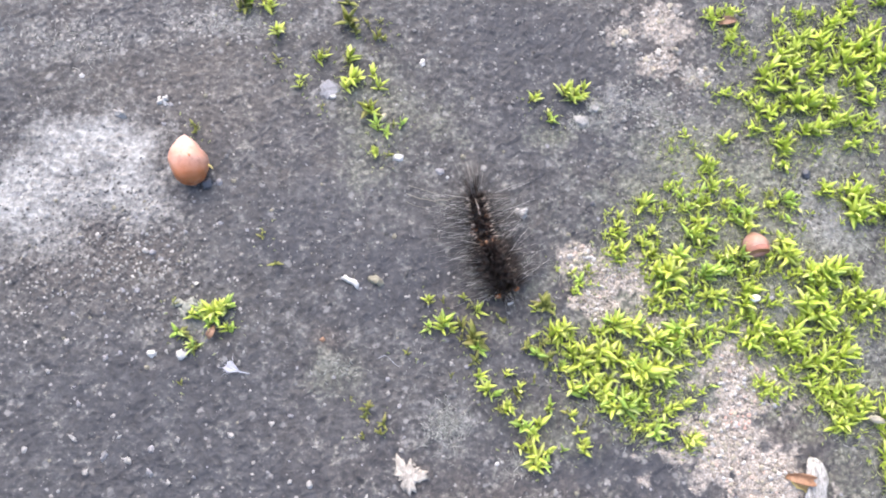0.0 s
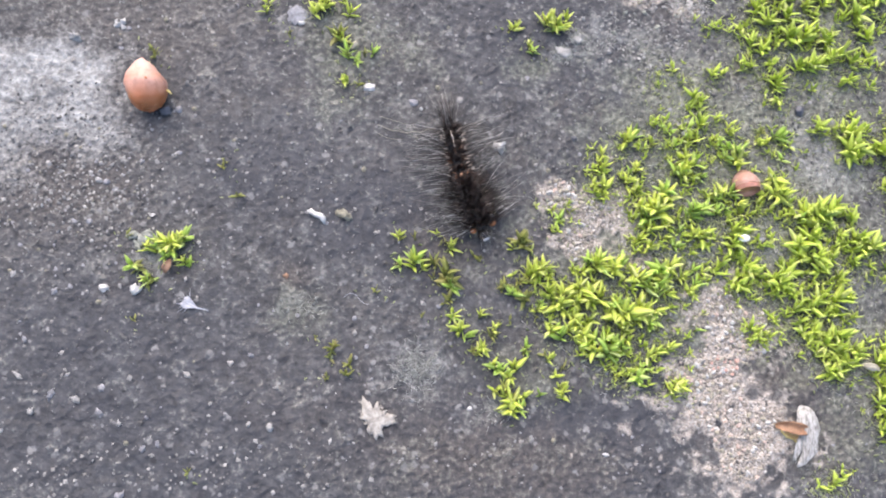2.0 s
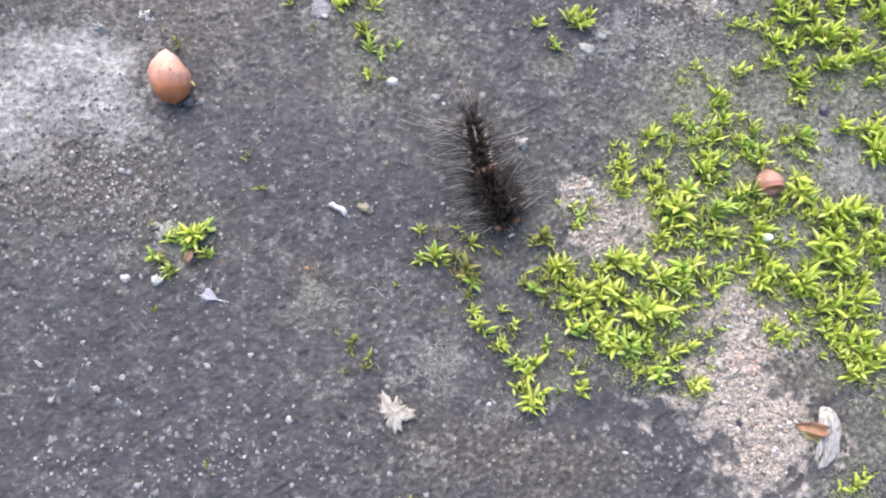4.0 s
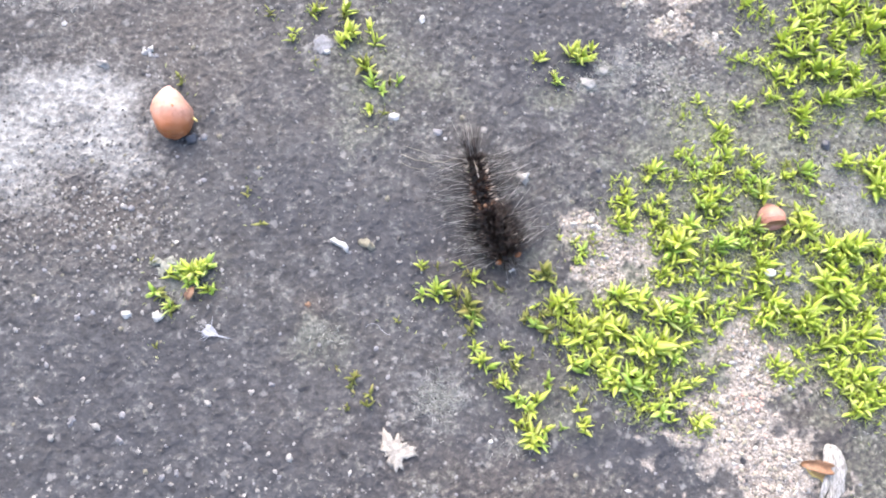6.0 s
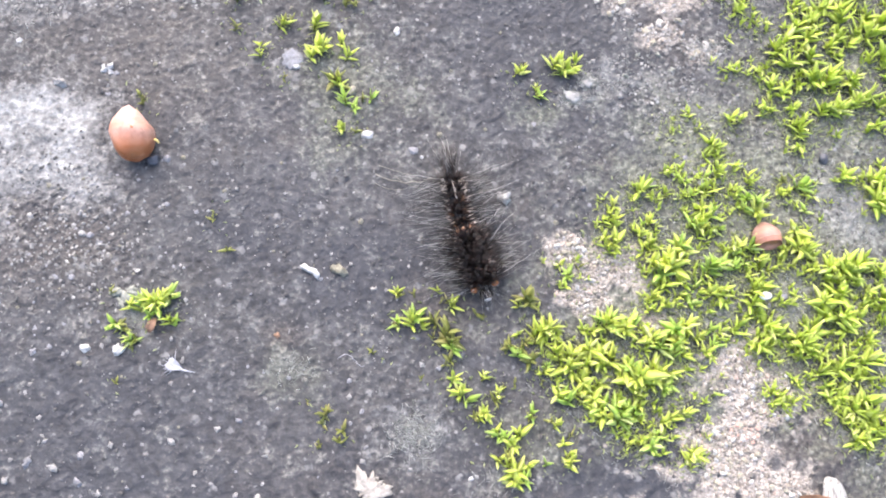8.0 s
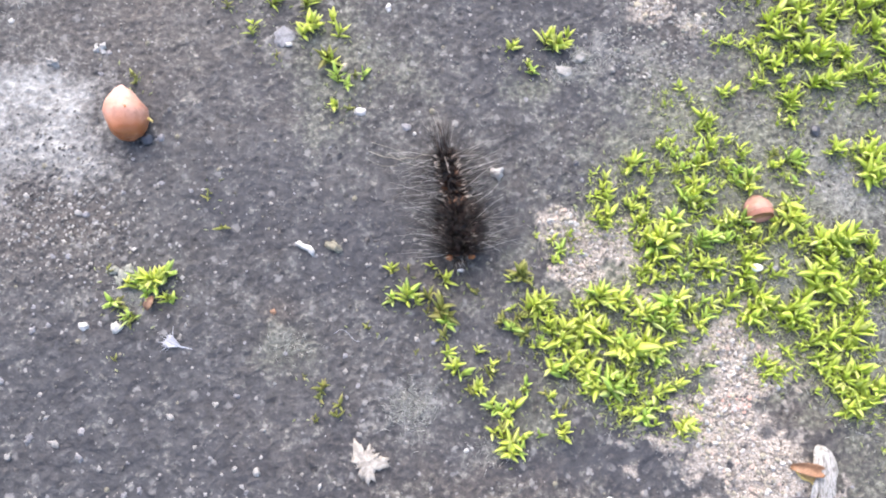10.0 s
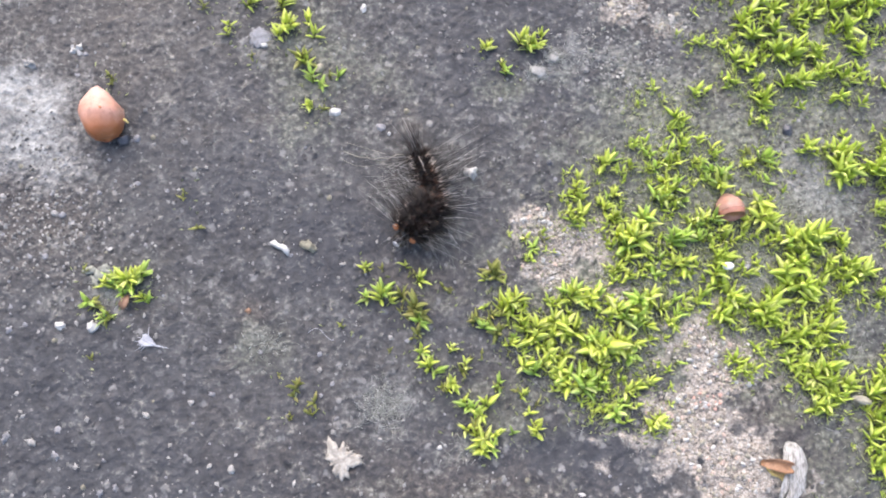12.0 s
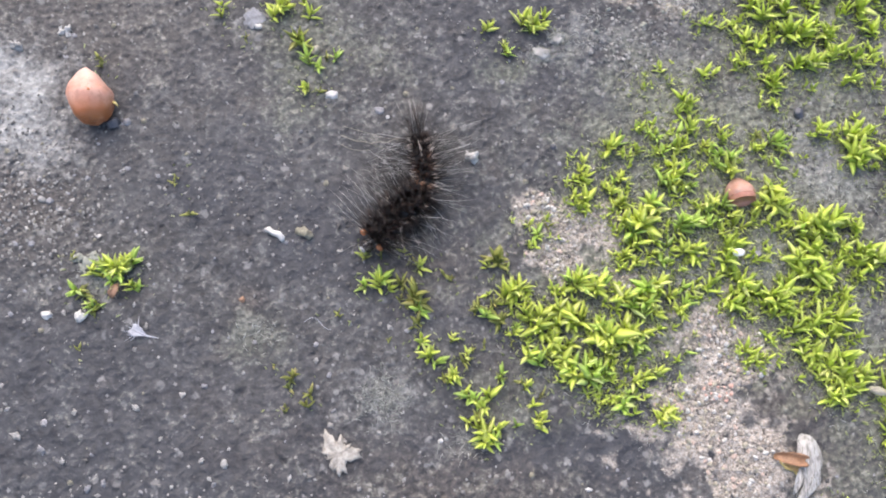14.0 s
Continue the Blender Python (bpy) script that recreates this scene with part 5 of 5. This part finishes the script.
BEDS["south_carpet_b"] = [(108.8, -38.8, 5), (101.9, -41.8, 5), (103.8, -43, 5), (104.2, -44.8, 5), (107, -43, 5), (100.9, -45.4, 5), (101.9, -48.4, 4), (103.1, -50.3, 6), (107.2, -47.9, 5), (107.5, -50.9, 5), (101, -51.4, 4), (104, -53.3, 5), (105.5, -51.5, 5), (106.6, -53.6, 5), (89.8, -62.6, 2.4), (91.2, -62, 2.6), (88.4, -63.2, 3.2)]
BEDS["by_caterpillar_a"] = [(-10.6, -8.3, 3), (-10, -8.9, 2.5), (-6.5, -8.8, 3), (-1.4, -8, 3), (17.2, -8.7, 4.5), (-6.4, -14, 4), (-0.6, -9.9, 2.5), (0.5, -9.9, 2.5), (1.3, -11.2, 4), (7, -12.3, 2.7), (8, -13.6, 2.2), (15.9, -10.7, 3), (18.3, -10, 4), (-10.7, -15.7, 2.7), (-9.8, -15.4, 3.5), (-6.9, -15.1, 5), (-5.1, -15.5, 3)]
BEDS["by_caterpillar_b"] = [(-2.5, -17.8, 2.5), (-1.8, -15.2, 4), (-1.4, -19, 3), (0.1, -17.7, 5), (0.9, -18.3, 5), (1.4, -19.6, 4), (13.3, -20.5, 3), (14, -19.2, 4), (16.5, -19.1, 4), (19.1, -18.4, 4), (19.8, -17.8, 5), (-15.1, -21.3, 2.7), (0.2, -23.4, 2.7), (1.6, -22.7, 3.5), (15.9, -21.1, 4), (18.5, -22.3, 4)]
BEDS["stunted_south"] = [(-4.7, -26.7, 1.9), (-28.7, -31.6, 1.9), (-25, -36.1, 2.5), (-24.8, -34.6, 3.5), (-24.3, -33.4, 3), (-20.7, -37.6, 3.2), (-26, -41, 2), (-25.4, -40.1, 3), (-21.9, -39.4, 2.5), (-21.1, -39.8, 3), (-11.2, -68.5, 4.5), (-10.6, -69, 3.5)]
BEDS["north_tuft"] = [(17.4, 45, 3), (24.4, 45.4, 5), (25.8, 46.2, 5), (28.6, 45.6, 5), (29.6, 46.4, 4), (15.6, 43.2, 3), (16.5, 43.8, 4), (20.2, 39.6, 3), (26.5, 43.7, 4), (27.2, 44.8, 5), (20.9, 38.6, 4), (21.5, 37.9, 3.5)]
BEDS["west_patch"] = [(-50.6, 6.8, 2.2), (-50.2, 8.2, 1.9), (-47.1, 0.3, 2.7), (-70.7, -9.6, 2.5), (-65.8, -12.6, 4), (-64.2, -13, 4), (-63.1, -11.9, 4.5), (-62.2, -14.2, 4), (-61.5, -11.9, 5), (-60.8, -13.1, 4.5), (-60.3, -10.8, 5), (-59.4, -11.8, 5), (-58.5, -10.5, 4.5), (-57.9, -14.9, 3), (-69.1, -15.9, 4), (-68.4, -16.9, 3.5), (-65.7, -20.2, 2.5), (-65.1, -19.6, 4.5), (-64.6, -18.5, 3.5), (-57.4, -15.6, 4), (-56.6, -16.2, 3), (-68.2, -28.3, 2.2), (-54.2, -60.6, 2.2)]
BEDS["straggling_north_a"] = [(-58.6, 65.8, 4), (-57.2, 66.7, 5), (-55.8, 67.4, 5), (-52.2, 67.6, 4), (-50.8, 67, 4), (-30.6, 68.8, 3.5), (-30.5, 63.3, 5), (-22.8, 63.6, 2.2), (-49.8, 59.9, 3), (-48.8, 59.3, 4.5), (-29.4, 62.1, 4), (-29, 60.3, 3), (-25.7, 62.7, 2.5), (-23.9, 58.9, 3.5), (-22.1, 58.9, 2), (-48.8, 51.6, 3), (-38.9, 53, 4), (-37.8, 53.5, 3), (-36.1, 54.2, 2), (-31, 52.5, 4)]
BEDS["straggling_north_b"] = [(-30.3, 51.3, 3), (-42.6, 45.3, 2.5), (-42.3, 47.6, 3), (-31.3, 45.6, 4), (-30.2, 47.2, 5), (-28.8, 48, 4), (-24.5, 48.8, 4), (-23.3, 45.8, 4), (-37.4, 40.2, 2.2), (-25.8, 39.7, 5), (-67.6, 34.3, 2.7), (-24.7, 39, 4), (-22.9, 34.6, 4), (-21.2, 33.9, 2.5), (-19.4, 35.4, 2), (-17.5, 35.9, 3), (-67.7, 32.8, 2), (-24.2, 28.9, 3), (-23.1, 28.4, 3), (-20.7, 28, 2.5)]

DULL = {"straggling_north": 0.5, "stunted_south": 0.9, "west_patch": 0.12, "by_caterpillar": 0.5, "north_tuft": 0.1, "south_tuft": 0.06}
CARPETED = ("north_bed", "north_carpet", "east_carpet", "south_carpet", "east_bed")


LEAF_STATIONS = (0.0, 0.16, 0.36, 0.58, 0.80, 1.0)


def leaf_shape(width, fold, curl):
    """A pointed moss leaf of unit length along +z, boat-shaped, curling to +x; closed, with a thin body."""
    verts, faces = [], []
    for u in LEAF_STATIONS:
        w = width * (0.45 + 1.5 * u if u < 0.36 else 0.99 * ((1 - u) / 0.64) ** 0.62) + 0.012
        x = curl * u * u
        for dx, dy in ((0, -w * 0.5), (fold * w + 0.014, 0), (0, w * 0.5), (fold * w - 0.014, 0)):
            verts.append((x - dx + 0.02, dy, u * (1 - 0.12 * abs(curl) * u)))
    for k in range(len(LEAF_STATIONS) - 1):
        for s in range(4):
            t = (s + 1) % 4
            faces.append((4 * k + s, 4 * k + t, 4 * k + 4 + t, 4 * k + 4 + s))
    last = 4 * len(LEAF_STATIONS)
    faces += [(3, 2, 1, 0), (last - 4, last - 3, last - 2, last - 1)]
    return verts, faces


def mark_along(me):
    """Stores, on every leaf of a mesh, how far each vertex lies from foot to tip."""
    layer = me.attributes.new("along", "FLOAT", "POINT")
    one = np.repeat(LEAF_STATIONS, 4)
    layer.data.foreach_set("value", np.tile(one, len(me.vertices) // len(one)).astype(np.float32))
    return me


LEAF_SHAPES = [leaf_shape(w, f, c) for w, f, c in ((0.33, 0.22, 0.14), (0.39, 0.17, 0.26), (0.30, 0.26, 0.02), (0.42, 0.14, 0.36), (0.35, 0.20, -0.12))]
LEAF_MESHES = [mark_along(mesh_of("leaf", v, f, LEAF)) for v, f in LEAF_SHAPES]
GREEN_MESHES = [mark_along(mesh_of("leaf", v, f, LEAF_GREEN)) for v, f in LEAF_SHAPES]
DULL_MESHES = [mark_along(mesh_of("leaf", v, f, LEAF_DULL)) for v, f in LEAF_SHAPES]


def stem_mesh():
    pile = Pile()
    tube(pile, [(0, 0, -0.12), (0.01, 0, 0.3), (0, 0, 0.75)], [0.075, 0.06, 0.03], 6)
    return pile.mesh("moss_shoot", STEM)


STEM_MESH = stem_mesh()


def shoot_plan(size, rng):
    """The lean of a shoot, and the pose and size of each of its leaves along a stem of unit height."""
    lean = pose(0, 0, 0, rng.gauss(-27, 15), rng.gauss(2, 19), 0) @ pose(0, 0, 0, 0, 0, rng.uniform(0, 360))
    count = max(4, min(11, round(size * 1.7 + rng.uniform(-0.8, 1.8))))
    leaves, turn = [], rng.uniform(0, 360)
    for n in range(count):
        u = n / max(1, count - 1)
        open_by = 64 - 46 * u + rng.gauss(0, 14)
        length = (0.84 + 0.18 * math.sin(math.pi * min(1, u + 0.15))) * rng.uniform(0.62, 1.30)
        turn += 137.5 + rng.gauss(0, 24)
        leaves.append((pose(0, 0, 0.10 + 0.55 * u, 0, 0, turn) @ pose(0, 0, 0, 0, open_by, 0), length, rng.randrange(5)))
    return lean, leaves


def moss_shoot(x, y, size, rng, dull):
    lean, leaves = shoot_plan(size, rng)
    root = new("moss_shoot", STEM_MESH)
    root.matrix_basis = Matrix.Translation(Vector((x, y, ground_z(x, y))) * MM) @ lean @ Matrix.Scale(size * 0.78 * MM, 4)
    kind = "olive-brown stunted moss shoot on concrete" if dull else ("tall bright green moss shoot with pointed leaves" if size > 4.6 else "bright yellow-green moss shoot with pointed leaves")
    tagged(root, kind, "moss", "moss shoots")
    kinds = DULL_MESHES if dull else GREEN_MESHES if rng.random() < (0.6 if x > 58 else 0.3) else LEAF_MESHES
    for at, length, shape in leaves:
        leaf = new("leaf", kinds[shape])
        leaf.parent = root
        leaf.matrix_basis = at @ Matrix.Scale(length, 4)


def moss_into(pile, x, y, size, rng):
    lean, leaves = shoot_plan(size, rng)
    root = Matrix.Translation(Vector((x, y, ground_z(x, y))) * MM) @ lean @ Matrix.Scale(size * 0.78 * MM, 4)
    for at, length, shape in leaves:
        pile.put(*LEAF_SHAPES[shape], root @ at @ Matrix.Scale(length, 4))


def build_moss():
    rng = random.Random(21)
    carpet, under, fuzz = Pile(), Pile(), Pile()
    for name, shoots in BEDS.items():
        zone = name.removesuffix("_a").removesuffix("_b").removesuffix("_c")
        for x, y, size in shoots:
            y -= 0.14 * size
            size *= rng.uniform(0.86, 1.12) * (0.92 if zone == "by_caterpillar" else 1.0 if zone == "straggling_north" else 0.86 if zone in DULL else 1.0)
            if zone in CARPETED:
                moss_into(carpet, x, y, size, rng)
            else:
                moss_shoot(x, y, size, rng, size < 2.4 or rng.random() < DULL.get(zone, 0.0))
            if zone in DULL:
                for _ in range(8 if zone == "straggling_north" else 2 if zone == "stunted_south" else 4):
                    px, py = x + rng.gauss(0, 2.2), y + rng.gauss(0, 2.0)
                    m = Matrix.Translation(Vector((px, py, ground_z(px, py))) * MM) @ pose(0, 0, 0, 0, rng.uniform(35, 88), rng.uniform(0, 360)) @ Matrix.Scale(rng.uniform(0.4, 1.3) * MM, 4)
                    under.put(*LEAF_SHAPES[rng.randrange(5)], m)
                continue
            # low young shoots and dark leaflets crowd round the feet of the tall ones
            for _ in range(1 if 22 < y < 36 or y < -58 else 3):
                moss_into(carpet, x + rng.gauss(0, 2.2), y + rng.gauss(0, 1.9), rng.uniform(1.3, 2.8), rng)
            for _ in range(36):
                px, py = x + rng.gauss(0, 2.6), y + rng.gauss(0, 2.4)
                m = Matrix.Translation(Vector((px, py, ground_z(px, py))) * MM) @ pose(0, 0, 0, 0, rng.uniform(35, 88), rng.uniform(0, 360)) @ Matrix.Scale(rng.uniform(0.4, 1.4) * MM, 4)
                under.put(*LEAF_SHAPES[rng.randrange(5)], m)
            for _ in range(12):
                px, py = x + rng.gauss(0, 3.6), y + rng.gauss(0, 3.2)
                way = Vector((rng.gauss(0, 1), rng.gauss(0, 1), rng.uniform(0.1, 0.7))).normalized()
                hair(fuzz, Vector((px, py, ground_z(px, py) + 0.1)) * MM, way, rng.uniform(0.7, 2.6) * MM, 0.06 * MM, 0.2, rng)
    for cx, cy, a, b, weight in BLOOM[9:]:
        white, green = (cx, cy) == (-6, -38), cx == -31
        for _ in range(int((1150 if white else 500 if green else 420) * weight)):
            x, y = cx + rng.gauss(0, 0.36 if white else 0.5) * a, cy + rng.gauss(0, 0.42 if white else 0.5) * b
            way = Vector((rng.gauss(0, 1), rng.gauss(0, 1), 0.25)).normalized()
            hair(fuzz, Vector((x, y, ground_z(x, y) + 0.08)) * MM, way, rng.uniform(0.6, 2.2) * MM, (0.065 if white else 0.055) * MM, 0.2, rng)
    tagged(new("moss_carpet", mark_along(carpet.mesh("moss_carpet", CARPET))), "bright yellow-green moss spreading over concrete", "moss", kind="stuff")
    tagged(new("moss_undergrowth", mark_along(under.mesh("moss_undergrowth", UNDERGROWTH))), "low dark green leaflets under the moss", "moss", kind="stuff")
    tagged(new("lichen_fuzz", fuzz.mesh("lichen_fuzz", FUZZ)), "pale grey lichen threads on concrete and under moss", "lichen", kind="stuff")


build_moss()


# ---- what moves ----
def motions():
    for ring, rows in zip(RINGS, caterpillar_motion()):
        walk(ring, rows)


motions()
